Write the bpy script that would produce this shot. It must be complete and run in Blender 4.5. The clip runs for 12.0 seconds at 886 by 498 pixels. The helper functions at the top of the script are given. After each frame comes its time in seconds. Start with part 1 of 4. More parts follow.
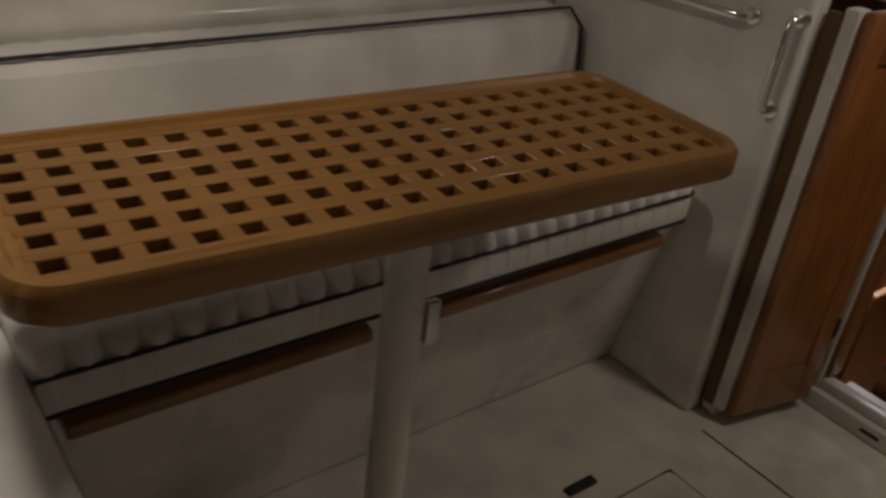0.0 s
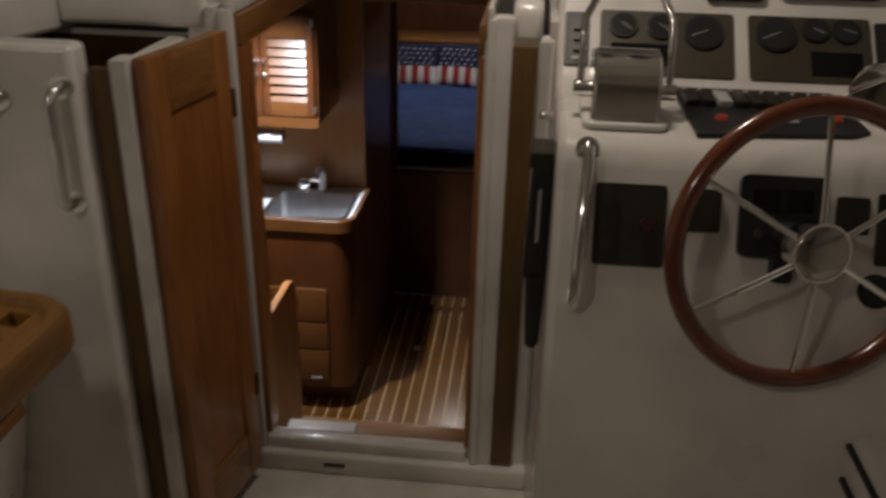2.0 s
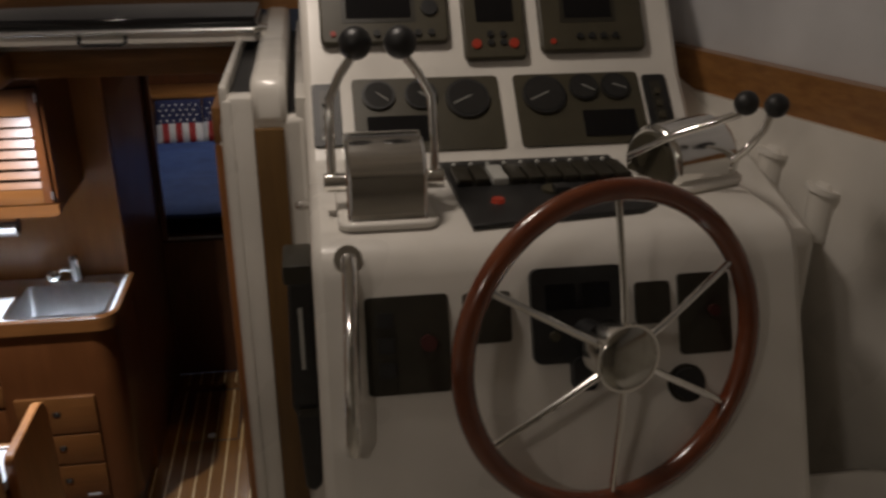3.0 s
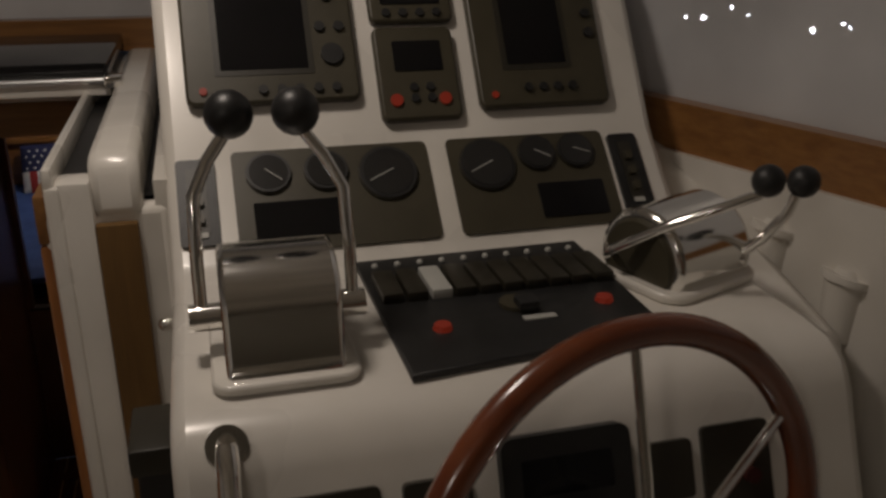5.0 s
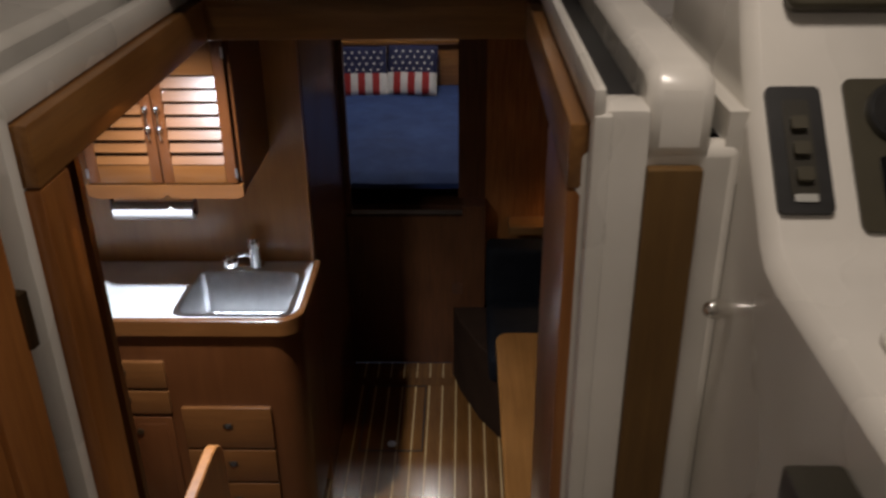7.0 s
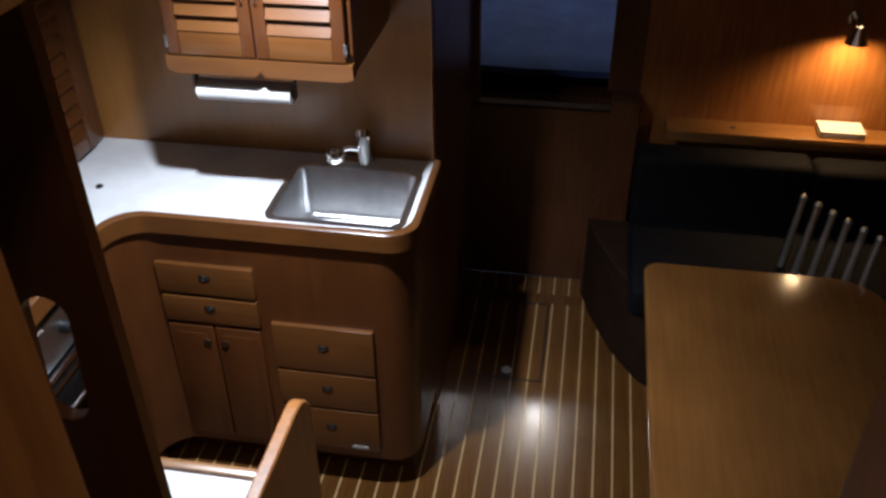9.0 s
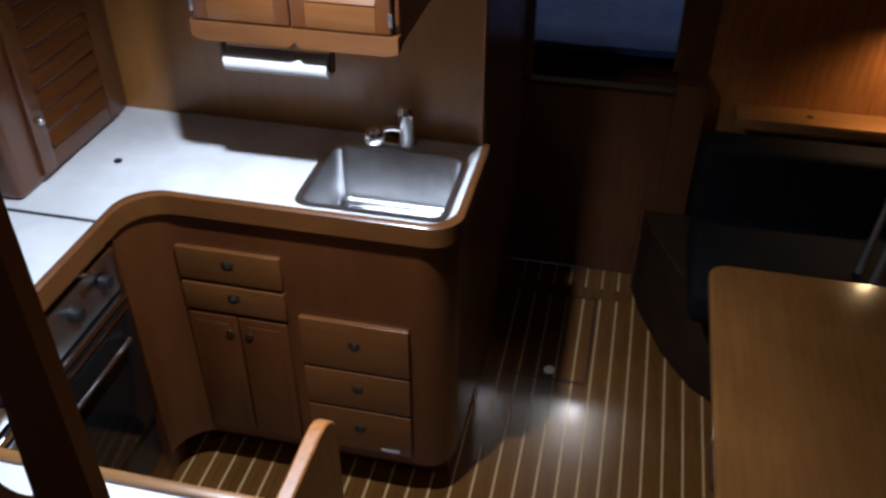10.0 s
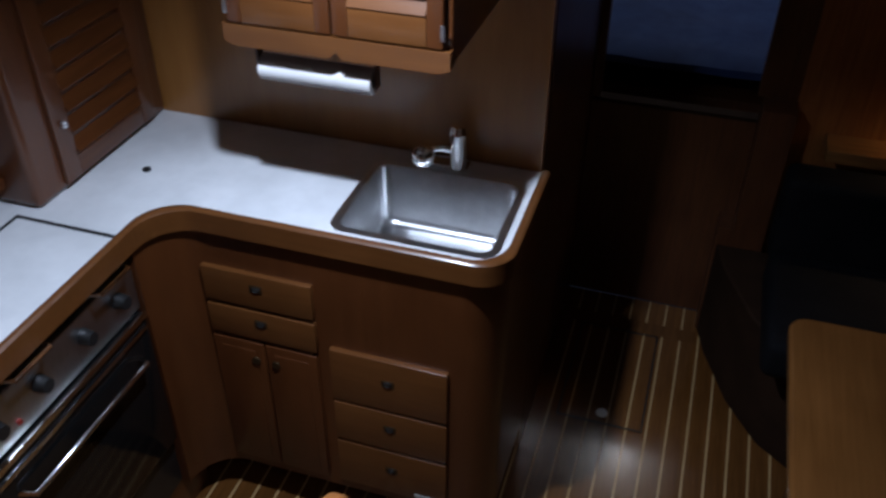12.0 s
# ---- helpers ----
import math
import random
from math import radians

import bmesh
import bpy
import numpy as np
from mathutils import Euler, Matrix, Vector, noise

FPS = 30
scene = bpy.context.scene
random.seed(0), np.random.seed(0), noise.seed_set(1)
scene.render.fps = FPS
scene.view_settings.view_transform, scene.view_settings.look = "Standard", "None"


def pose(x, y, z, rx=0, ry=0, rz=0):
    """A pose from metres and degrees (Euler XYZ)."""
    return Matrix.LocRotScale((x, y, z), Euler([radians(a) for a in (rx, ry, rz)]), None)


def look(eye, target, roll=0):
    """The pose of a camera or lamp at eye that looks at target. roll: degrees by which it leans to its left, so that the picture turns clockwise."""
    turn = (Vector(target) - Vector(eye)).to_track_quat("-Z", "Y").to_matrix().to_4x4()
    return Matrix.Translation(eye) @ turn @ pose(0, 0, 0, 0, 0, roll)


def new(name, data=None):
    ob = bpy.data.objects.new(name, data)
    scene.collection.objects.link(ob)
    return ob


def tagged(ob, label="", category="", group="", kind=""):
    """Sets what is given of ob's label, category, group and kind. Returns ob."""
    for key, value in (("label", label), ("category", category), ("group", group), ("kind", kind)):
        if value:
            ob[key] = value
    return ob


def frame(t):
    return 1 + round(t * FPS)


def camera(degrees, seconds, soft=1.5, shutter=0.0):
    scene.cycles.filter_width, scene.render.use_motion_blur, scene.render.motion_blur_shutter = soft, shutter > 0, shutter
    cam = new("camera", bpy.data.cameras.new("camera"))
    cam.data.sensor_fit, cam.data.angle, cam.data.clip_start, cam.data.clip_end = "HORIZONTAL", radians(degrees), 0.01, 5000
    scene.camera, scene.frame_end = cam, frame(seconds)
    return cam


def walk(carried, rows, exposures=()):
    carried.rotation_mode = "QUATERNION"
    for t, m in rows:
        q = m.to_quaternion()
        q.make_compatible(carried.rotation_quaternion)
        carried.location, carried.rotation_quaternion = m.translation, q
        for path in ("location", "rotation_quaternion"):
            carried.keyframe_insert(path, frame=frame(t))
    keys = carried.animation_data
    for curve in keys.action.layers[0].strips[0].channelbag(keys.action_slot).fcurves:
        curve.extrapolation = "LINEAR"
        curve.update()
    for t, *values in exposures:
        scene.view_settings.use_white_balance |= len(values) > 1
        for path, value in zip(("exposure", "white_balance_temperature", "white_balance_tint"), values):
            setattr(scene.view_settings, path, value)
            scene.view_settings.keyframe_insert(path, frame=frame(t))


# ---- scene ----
cam = camera(54.0, 12.0, soft=2.8, shutter=0.4)
PATH = [
    (0, (0.598, -2.168, 1.503), (-0.732, -1.049, 0.514), 7.3),
    (0.5, (0.575, -2.055, 1.478), (-0.645, -0.812, 0.485), 7.8),
    (1, (0.495, -2.012, 1.495), (-0.448, -0.523, 0.553), 3.9),
    (1.5, (0.415, -1.89, 1.499), (-0.102, -0.192, 0.582), 2.2),
    (2, (0.375, -1.78, 1.484), (0.204, 0.023, 0.634), 1.3),
    (2.5, (0.411, -1.58, 1.492), (0.415, 0.264, 0.717), -0.0),
    (3, (0.44, -1.495, 1.503), (0.72, 0.326, 0.725), 0.1),
    (5, (0.483, -1.103, 1.477), (0.984, 0.693, 0.753), 0.4),
    (5.5, (0.462, -0.983, 1.44), (0.773, 0.85, 0.701), 1.4),
    (6, (0.371, -0.927, 1.439), (0.432, 0.906, 0.642), 1.6),
    (6.5, (0.26, -0.827, 1.426), (0.248, 0.989, 0.587), 0.1),
    (7, (0.174, -0.75, 1.4), (0.128, 1.038, 0.505), -0.6),
    (7.5, (0.137, -0.65, 1.352), (0.056, 1.106, 0.4), -1.2),
    (9.5, (0.034, -0.147, 1.198), (-0.287, 1.443, 0.027), -0.2),
    (10, (-0.003, -0.056, 1.155), (-0.356, 1.513, -0.034), 0.0),
    (10.5, (-0.056, 0.034, 1.107), (-0.575, 1.526, -0.12), -0.8),
    (11, (-0.074, 0.076, 1.085), (-0.72, 1.499, -0.163), 0.0),
    (11.5, (-0.076, 0.118, 1.074), (-0.637, 1.613, -0.13), 1.7),
    (12, (-0.033, 0.155, 1.095), (-0.514, 1.69, -0.094), 0.4),
]
walk(cam, [(t, look(eye, target, roll)) for t, eye, target, roll in PATH],
     [(0, 0.32, 6500, 10), (1.5, 0.3, 6500, 10), (3, 0.18, 6500, 10), (5, -0.05, 6500, 10), (5.5, -0.05, 6500, 10), (6.5, 0.25, 6500, 10), (7.7, 0.3, 6500, 10), (9.5, 0.1, 6200, 10), (10.5, -0.05, 5800, 11), (11, -0.15, 5700, 12), (12, -0.7, 5700, 11)])


# ---- world and light ----
world = bpy.data.worlds.new("night")
scene.world = world
world.use_nodes = True
world.node_tree.nodes["Background"].inputs[0].default_value = (0.03, 0.035, 0.05, 1)
world.node_tree.nodes["Background"].inputs[1].default_value = 0.3


def lamp(name, kind, m, energy, colour, size=0.1, cone=None):
    data = bpy.data.lights.new(name, kind)
    data.energy, data.color = energy, colour
    if kind == "AREA":
        data.shape, data.size = "DISK", size
    else:
        data.shadow_soft_size = size
    if cone:
        data.spot_size, data.spot_blend = radians(cone), 1.0
    ob = new(name, data)
    ob.matrix_basis = m
    return ob


lamp("cockpit_light_forward", "AREA", look((0.32, -0.20, 2.05), (0.32, -0.18, 0)), 3.6, (1.0, 0.865, 0.75), 0.2)
lamp("cockpit_light_aft", "AREA", look((-0.48, -2.05, 2.05), (-0.48, -2.03, 0)), 3.7, (1.0, 0.865, 0.75), 0.18)
lamp("galley_ceiling_light", "SPOT", look((-0.572, 1.160, 1.04), (-0.572, 1.23, 0.03)), 108.0, (0.82, 0.885, 1.0), 0.02, 120)
lamp("reading_light", "SPOT", look((0.92, 2.60, 0.19), (0.94, 2.68, -0.3)), 17.0, (1.0, 0.62, 0.28), 0.02, 150)
lamp("berth_light", "POINT", pose(-0.05, 3.75, 0.95), 6.5, (1.0, 0.92, 0.84), 0.04)
scene.view_settings.exposure = 0.0


# ---- materials ----
def mat(name, base, rough=0.5, metal=0.0, alt=None, scale=8.0, stretch=(1, 1, 1), bump=0.0, bscale=60.0, coat=0.0, emit=None, power=0.0, spread=(0.35, 0.65), rvar=0.1, tone=0.0, fine=0.0):
    m = bpy.data.materials.new(name)
    m.use_nodes = True
    nt = m.node_tree
    b = nt.nodes["Principled BSDF"]
    L = nt.links.new
    b.inputs["Base Color"].default_value = (*base, 1)
    b.inputs["Roughness"].default_value = rough
    b.inputs["Metallic"].default_value = metal
    b.inputs["Coat Weight"].default_value = coat
    b.inputs["Coat Roughness"].default_value = 0.12
    if emit:
        b.inputs["Emission Color"].default_value = (*emit, 1)
        b.inputs["Emission Strength"].default_value = power
    tc = nt.nodes.new("ShaderNodeTexCoord")
    if alt:
        mp = nt.nodes.new("ShaderNodeMapping")
        mp.inputs["Scale"].default_value = stretch
        L(tc.outputs["Object"], mp.inputs["Vector"])
        n = nt.nodes.new("ShaderNodeTexNoise")
        n.inputs["Scale"].default_value = scale
        n.inputs["Detail"].default_value = 6
        n.inputs["Roughness"].default_value = 0.6
        L(mp.outputs[0], n.inputs["Vector"])
        r = nt.nodes.new("ShaderNodeValToRGB")
        r.color_ramp.elements[0].position, r.color_ramp.elements[1].position = spread
        r.color_ramp.elements[0].color, r.color_ramp.elements[1].color = (*base, 1), (*alt, 1)
        L(n.outputs[0], r.inputs[0])
        colour = r.outputs[0]
        n2 = nt.nodes.new("ShaderNodeTexNoise")
        n2.inputs["Scale"].default_value = 3.1
        n2.inputs["Detail"].default_value = 3
        L(tc.outputs["Object"], n2.inputs["Vector"])
        h = nt.nodes.new("ShaderNodeHueSaturation")
        L(colour, h.inputs["Color"])
        v = nt.nodes.new("ShaderNodeMapRange")
        v.inputs["To Min"].default_value, v.inputs["To Max"].default_value = 0.82, 1.18
        v.inputs["From Min"].default_value, v.inputs["From Max"].default_value = 0.3, 0.7
        L(n2.outputs[0], v.inputs["Value"])
        if tone:
            oi = nt.nodes.new("ShaderNodeObjectInfo")
            ad = nt.nodes.new("ShaderNodeMath")
            ad.operation = "MULTIPLY_ADD"
            L(oi.outputs["Random"], ad.inputs[0])
            ad.inputs[1].default_value = tone
            L(v.outputs[0], ad.inputs[2])
            L(ad.outputs[0], h.inputs["Value"])
        else:
            L(v.outputs[0], h.inputs["Value"])
        L(h.outputs[0], b.inputs["Base Color"])
        rr = nt.nodes.new("ShaderNodeMapRange")
        rr.inputs["To Min"].default_value, rr.inputs["To Max"].default_value = max(rough - rvar, 0.02), min(rough + rvar, 1)
        L(n2.outputs[0], rr.inputs["Value"])
        L(rr.outputs[0], b.inputs["Roughness"])
    if bump:
        nb = nt.nodes.new("ShaderNodeTexNoise")
        nb.inputs["Scale"].default_value = bscale
        nb.inputs["Detail"].default_value = 4
        if alt:
            L(mp.outputs[0], nb.inputs["Vector"])
        else:
            L(tc.outputs["Object"], nb.inputs["Vector"])
        bp = nt.nodes.new("ShaderNodeBump")
        bp.inputs["Strength"].default_value = bump
        bp.inputs["Distance"].default_value = 0.002
        L(nb.outputs[0], bp.inputs["Height"])
        L(bp.outputs[0], b.inputs["Normal"])
    return m


GEL = mat("gelcoat", (0.72, 0.69, 0.63), 0.28, alt=(0.78, 0.75, 0.70), scale=4, bump=0.05, bscale=9, coat=0.3)
DECK = mat("nonskid", (0.60, 0.57, 0.50), 0.6, alt=(0.68, 0.65, 0.57), scale=12, bump=0.4, bscale=260)
VINYL = mat("white_vinyl", (0.74, 0.72, 0.68), 0.42, alt=(0.80, 0.78, 0.74), scale=6, bump=0.25, bscale=220)
PIPING = mat("black_piping", (0.012, 0.012, 0.014), 0.5)
GALLEYWOOD = mat("golden_teak_veneer", (0.28, 0.116, 0.026), 0.34, alt=(0.33, 0.142, 0.034), scale=4, stretch=(9, 9, 1), bump=0.05, bscale=20, coat=0.3)
STRIPWOOD = mat("weathered_teak", (0.105, 0.054, 0.014), 0.5, alt=(0.15, 0.080, 0.022), scale=5, stretch=(12, 12, 1), bump=0.1, bscale=20)
WOOD_X = mat("varnished_teak_grain_x", (0.20, 0.088, 0.026), 0.33, alt=(0.30, 0.140, 0.042), scale=5, stretch=(1, 14, 14), bump=0.08, bscale=20, coat=0.35)
WOOD_Y = mat("varnished_teak_grain_y", (0.20, 0.088, 0.026), 0.33, alt=(0.30, 0.140, 0.042), scale=5, stretch=(14, 1, 14), bump=0.08, bscale=20, coat=0.35)
WOOD_Z = mat("varnished_teak_grain_z", (0.2415, 0.0882, 0.0229), 0.35, alt=(0.3570, 0.1421, 0.0382), scale=5, stretch=(14, 14, 1), bump=0.08, bscale=20, coat=0.3)
TABLE = mat("table_teak", (0.235, 0.112, 0.026), 0.38, alt=(0.325, 0.162, 0.040), scale=5, stretch=(14, 1, 14), bump=0.1, bscale=20, coat=0.25)
PLANK = mat("floor_teak", (0.090, 0.035, 0.0085), 0.21, alt=(0.130, 0.054, 0.0135), scale=5, stretch=(14, 1, 14), bump=0.05, bscale=20, coat=0.5, tone=0.25)
HOLLY = mat("floor_holly", (0.42, 0.27, 0.11), 0.3, alt=(0.50, 0.33, 0.14), scale=6, stretch=(14, 1, 14), coat=0.4)
CABWOOD = mat("cabinet_teak", (0.082, 0.0245, 0.0060), 0.36, alt=(0.098, 0.0305, 0.0076), scale=4, stretch=(9, 9, 1), bump=0.08, bscale=20, coat=0.3)
LOCKER_X = mat("locker_teak_grain_x", (0.115, 0.041, 0.0100), 0.34, alt=(0.140, 0.052, 0.0130), scale=5, stretch=(1, 14, 14), bump=0.08, bscale=20, coat=0.3)
LOCKER_Y = mat("locker_teak_grain_y", (0.0685, 0.0201, 0.0046), 0.34, alt=(0.1042, 0.0319, 0.0073), scale=5, stretch=(14, 1, 14), bump=0.08, bscale=20, coat=0.3)
DINING = mat("dinette_teak", (0.185, 0.076, 0.019), 0.20, alt=(0.22, 0.093, 0.024), scale=5, stretch=(14, 1, 14), bump=0.05, bscale=20, coat=0.8)
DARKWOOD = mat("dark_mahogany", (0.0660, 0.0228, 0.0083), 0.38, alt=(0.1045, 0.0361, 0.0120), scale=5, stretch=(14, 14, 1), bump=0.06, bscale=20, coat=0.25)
RIMWOOD = mat("wheel_mahogany", (0.13, 0.032, 0.012), 0.22, alt=(0.18, 0.05, 0.018), scale=14, coat=0.8)
LAMINATE = mat("white_laminate", (0.74, 0.75, 0.76), 0.35, alt=(0.78, 0.79, 0.80), scale=30, bump=0.03, bscale=300)
STEEL = mat("brushed_steel", (0.74, 0.75, 0.76), 0.34, 1.0, alt=(0.62, 0.63, 0.64), scale=40, stretch=(1, 12, 1), rvar=0.06)
SINKSTEEL = mat("polished_sink_steel", (0.90, 0.91, 0.92), 0.31, 1.0, alt=(0.80, 0.81, 0.82), scale=30, stretch=(1, 8, 1), rvar=0.05)
RODSTEEL = mat("satin_rod_steel", (0.82, 0.82, 0.80), 0.45, 1.0, alt=(0.76, 0.76, 0.74), scale=20)
CHROME = mat("chrome", (0.90, 0.89, 0.86), 0.12, 1.0)
BRASS = mat("tarnished_brass", (0.085, 0.056, 0.026), 0.45, 0.8)
BLACK = mat("black_plastic", (0.012, 0.012, 0.012), 0.42, alt=(0.02, 0.02, 0.02), scale=30, bump=0.1, bscale=400)
GREY = mat("grey_plastic", (0.050, 0.043, 0.026), 0.42, alt=(0.060, 0.052, 0.032), scale=20, bump=0.1, bscale=400)
CHARCOAL = mat("charcoal_plastic", (0.024, 0.021, 0.014), 0.4, alt=(0.032, 0.028, 0.019), scale=20, bump=0.1, bscale=400)
SCREEN = mat("dark_screen", (0.006, 0.006, 0.007), 0.12)
DIAL = mat("dial_face", (0.02, 0.02, 0.02), 0.2, coat=0.8)
PALE = mat("pale_marking", (0.45, 0.45, 0.42), 0.5)
RED = mat("red_lens", (0.17, 0.016, 0.010), 0.35, emit=(1.0, 0.10, 0.04), power=0.06)
DULLRED = mat("dull_red_plastic", (0.055, 0.010, 0.008), 0.5)
HUB = mat("worn_hub_steel", (0.50, 0.49, 0.45), 0.17, 1.0, alt=(0.42, 0.41, 0.37), scale=18)
RUBBER = mat("black_rubber", (0.01, 0.01, 0.01), 0.6)
SMOKE = mat("smoked_acrylic", (0.010, 0.010, 0.011), 0.08)
VINYLPANE = mat("clear_vinyl_with_cover", (0.74, 0.74, 0.75), 0.35, alt=(0.82, 0.82, 0.83), scale=1.6, bump=0.1, bscale=4)
VINYLPANE.node_tree.nodes["Principled BSDF"].inputs["Alpha"].default_value = 0.8
BLUE = mat("blue_bedspread", (0.0315, 0.0675, 0.2160), 0.85, alt=(0.0495, 0.0990, 0.2880), scale=10, bump=0.3, bscale=140)
NAVY = mat("navy_cotton", (0.012, 0.016, 0.06), 0.85, alt=(0.02, 0.024, 0.08), scale=20, bump=0.2, bscale=200)
WHITECLOTH = mat("white_cotton", (0.72, 0.71, 0.70), 0.85, bump=0.2, bscale=200)
REDCLOTH = mat("red_cotton", (0.36, 0.03, 0.03), 0.85, bump=0.2, bscale=200)
UPHOL = mat("dark_upholstery", (0.0040, 0.0042, 0.0054), 0.8, alt=(0.0072, 0.0070, 0.0084), scale=14, bump=0.3, bscale=200)
UPHOL.node_tree.nodes["Principled BSDF"].inputs["Specular IOR Level"].default_value = 0.12
PAPER = mat("paper", (0.66, 0.65, 0.64), 0.8, alt=(0.70, 0.69, 0.68), scale=20, bump=0.2, bscale=120)
BLACKGLASS = mat("oven_glass", (0.008, 0.008, 0.008), 0.1)
GLOW = mat("lamp_glass", (0.9, 0.9, 0.9), 0.3, emit=(1.0, 0.72, 0.4), power=4.0)
# dull tone for the unseen aft sheet, set to limit bounced light
BOUNCESHEET = mat("bounce_sheet", (0.30, 0.28, 0.24), 0.8, alt=(0.36, 0.34, 0.30), scale=8, bump=0.2, bscale=120)
HARBOUR = mat("harbour_light", (0.8, 0.8, 0.8), 0.5, emit=(0.9, 0.95, 1.0), power=60.0)
# near-black, low-gloss board: shade put into the colour
SHADEBOARD = mat("shade_dark_board", (0.022, 0.011, 0.006), 0.7, alt=(0.03, 0.015, 0.008), scale=12)
SHADEBOARD.node_tree.nodes["Principled BSDF"].inputs["Specular IOR Level"].default_value = 0.1
nt = VINYLPANE.node_tree
mixer, clear = nt.nodes.new("ShaderNodeMixShader"), nt.nodes.new("ShaderNodeBsdfTransparent")
mixer.inputs[0].default_value = 0.88
nt.links.new(clear.outputs[0], mixer.inputs[1])
nt.links.new(nt.nodes["Principled BSDF"].outputs[0], mixer.inputs[2])
nt.links.new(mixer.outputs[0], nt.nodes["Material Output"].inputs[0])


# ---- mesh helpers ----
def box(bm, lo, hi, bevel=0.0, seg=2, m=None):
    r = bmesh.ops.create_cube(bm, size=1.0)
    lo, hi = Vector(lo), Vector(hi)
    t = Matrix.LocRotScale((lo + hi) / 2, None, hi - lo)
    bmesh.ops.transform(bm, matrix=t, verts=r["verts"])
    vs = r["verts"]
    if bevel:
        es = list({e for v in vs for e in v.link_edges})
        out = bmesh.ops.bevel(bm, geom=es, offset=bevel, segments=seg, affect="EDGES", profile=0.6)
        vs = list({v for f in out["faces"] for v in f.verts} | {v for v in vs if v.is_valid})
        grown = set(vs)
        for v in list(grown):
            for e in v.link_edges:
                grown.add(e.other_vert(v))
        vs = list(grown)
    if m:
        bmesh.ops.transform(bm, matrix=m, verts=vs)
    return vs


def cyl(bm, a, b, r, r2=None, n=16):
    a, b = Vector(a), Vector(b)
    q = (b - a).to_track_quat("Z", "Y").to_matrix().to_4x4()
    bmesh.ops.create_cone(bm, cap_ends=True, segments=n, radius1=r, radius2=r if r2 is None else r2, depth=(b - a).length, matrix=Matrix.Translation((a + b) / 2) @ q)


def ball(bm, c, r, sx=1, sy=1, sz=1, n=16):
    bmesh.ops.create_uvsphere(bm, u_segments=n, v_segments=n // 2 + 2, radius=r, matrix=Matrix.Translation(c) @ Matrix.Diagonal((sx, sy, sz, 1)))


def tube(bm, pts, r, n=10, closed=False):
    """A round bar swept along points."""
    P = [Vector(p) for p in pts]
    rings = []
    up = None
    for i, p in enumerate(P):
        a = P[i - 1] if (i or closed) else p
        b = P[(i + 1) % len(P)] if (i < len(P) - 1 or closed) else p
        d = (b - a).normalized()
        if up is None:
            up = d.orthogonal().normalized()
        up = (up - d * up.dot(d)).normalized()
        s = d.cross(up)
        rings.append([bm.verts.new(p + (up * math.cos(k * 2 * math.pi / n) + s * math.sin(k * 2 * math.pi / n)) * r) for k in range(n)])
    m = len(rings)
    for i in range(m if closed else m - 1):
        A, B = rings[i], rings[(i + 1) % m]
        off = 0
        if closed and i == m - 1:
            off = min(range(n), key=lambda o: (A[0].co - B[o].co).length)
        for k in range(n):
            bm.faces.new((A[k], A[(k + 1) % n], B[(k + 1 + off) % n], B[(k + off) % n]))
    if not closed:
        bm.faces.new(rings[0][::-1])
        bm.faces.new(rings[-1])


def prism(bm, outline, axis, lo, hi):
    """A flat outline of 2D points pulled along an axis; the other two axes follow in order x, y, z."""
    def at(p, w):
        a, b = p
        return {"x": (w, a, b), "y": (a, w, b), "z": (a, b, w)}[axis]
    A = [bm.verts.new(at(p, lo)) for p in outline]
    B = [bm.verts.new(at(p, hi)) for p in outline]
    bm.faces.new(A)
    bm.faces.new(B[::-1])
    n = len(A)
    for i in range(n):
        bm.faces.new((A[i], B[i], B[(i + 1) % n], A[(i + 1) % n]))
    return A + B


def rounded(x0, y0, x1, y1, r, n=6):
    """Outline of a rectangle with round corners; r may be one radius or four (from x0 y0 round by x1 y0)."""
    rs = r if isinstance(r, (tuple, list)) else (r,) * 4
    out = []
    for (cx, cy, a0), q in zip(((x0, y0, 180), (x1, y0, 270), (x1, y1, 0), (x0, y1, 90)), rs):
        sx, sy = (1 if cx == x0 else -1), (1 if cy == y0 else -1)
        if q <= 0:
            out.append((cx, cy))
            continue
        for k in range(n + 1):
            a = radians(a0 + 90 * k / n)
            out.append((cx + sx * q + q * math.cos(a), cy + sy * q + q * math.sin(a)))
    return out


def finish(bm, name, material, bevel=0.0, smooth=True):
    bmesh.ops.recalc_face_normals(bm, faces=bm.faces)
    me = bpy.data.meshes.new(name)
    bm.to_mesh(me)
    bm.free()
    for x in material if isinstance(material, (list, tuple)) else [material]:
        me.materials.append(x)
    if smooth:
        me.shade_smooth()
        me.set_sharp_from_angle(angle=radians(38))
    ob = new(name, me)
    if bevel:
        b = ob.modifiers.new("edge", "BEVEL")
        b.width, b.segments, b.limit_method, b.angle_limit = bevel, 2, "ANGLE", radians(40)
    return ob


def thing(name, at, label, category, group="", kind=""):
    ob = new(name)
    ob.empty_display_size = 0.05
    ob.matrix_basis = Matrix.Translation(at)
    return tagged(ob, label, category, group, kind)


def part(name, bm, material, parent, label="", bevel=0.0):
    ob = finish(bm, name, material, bevel)
    ob.parent = parent
    if parent.parent is None:
        ob.matrix_parent_inverse = parent.matrix_basis.inverted()
    return tagged(ob, label)


def solid(name, material, label, category, *boxes, kind="structure", bevel=0.0):
    bm = bmesh.new()
    for lo, hi in boxes:
        box(bm, lo, hi)
    return tagged(finish(bm, name, material, bevel), label, category, kind=kind)


def quick(fn, *a, **k):
    bm = bmesh.new()
    fn(bm, *a, **k)
    return bm


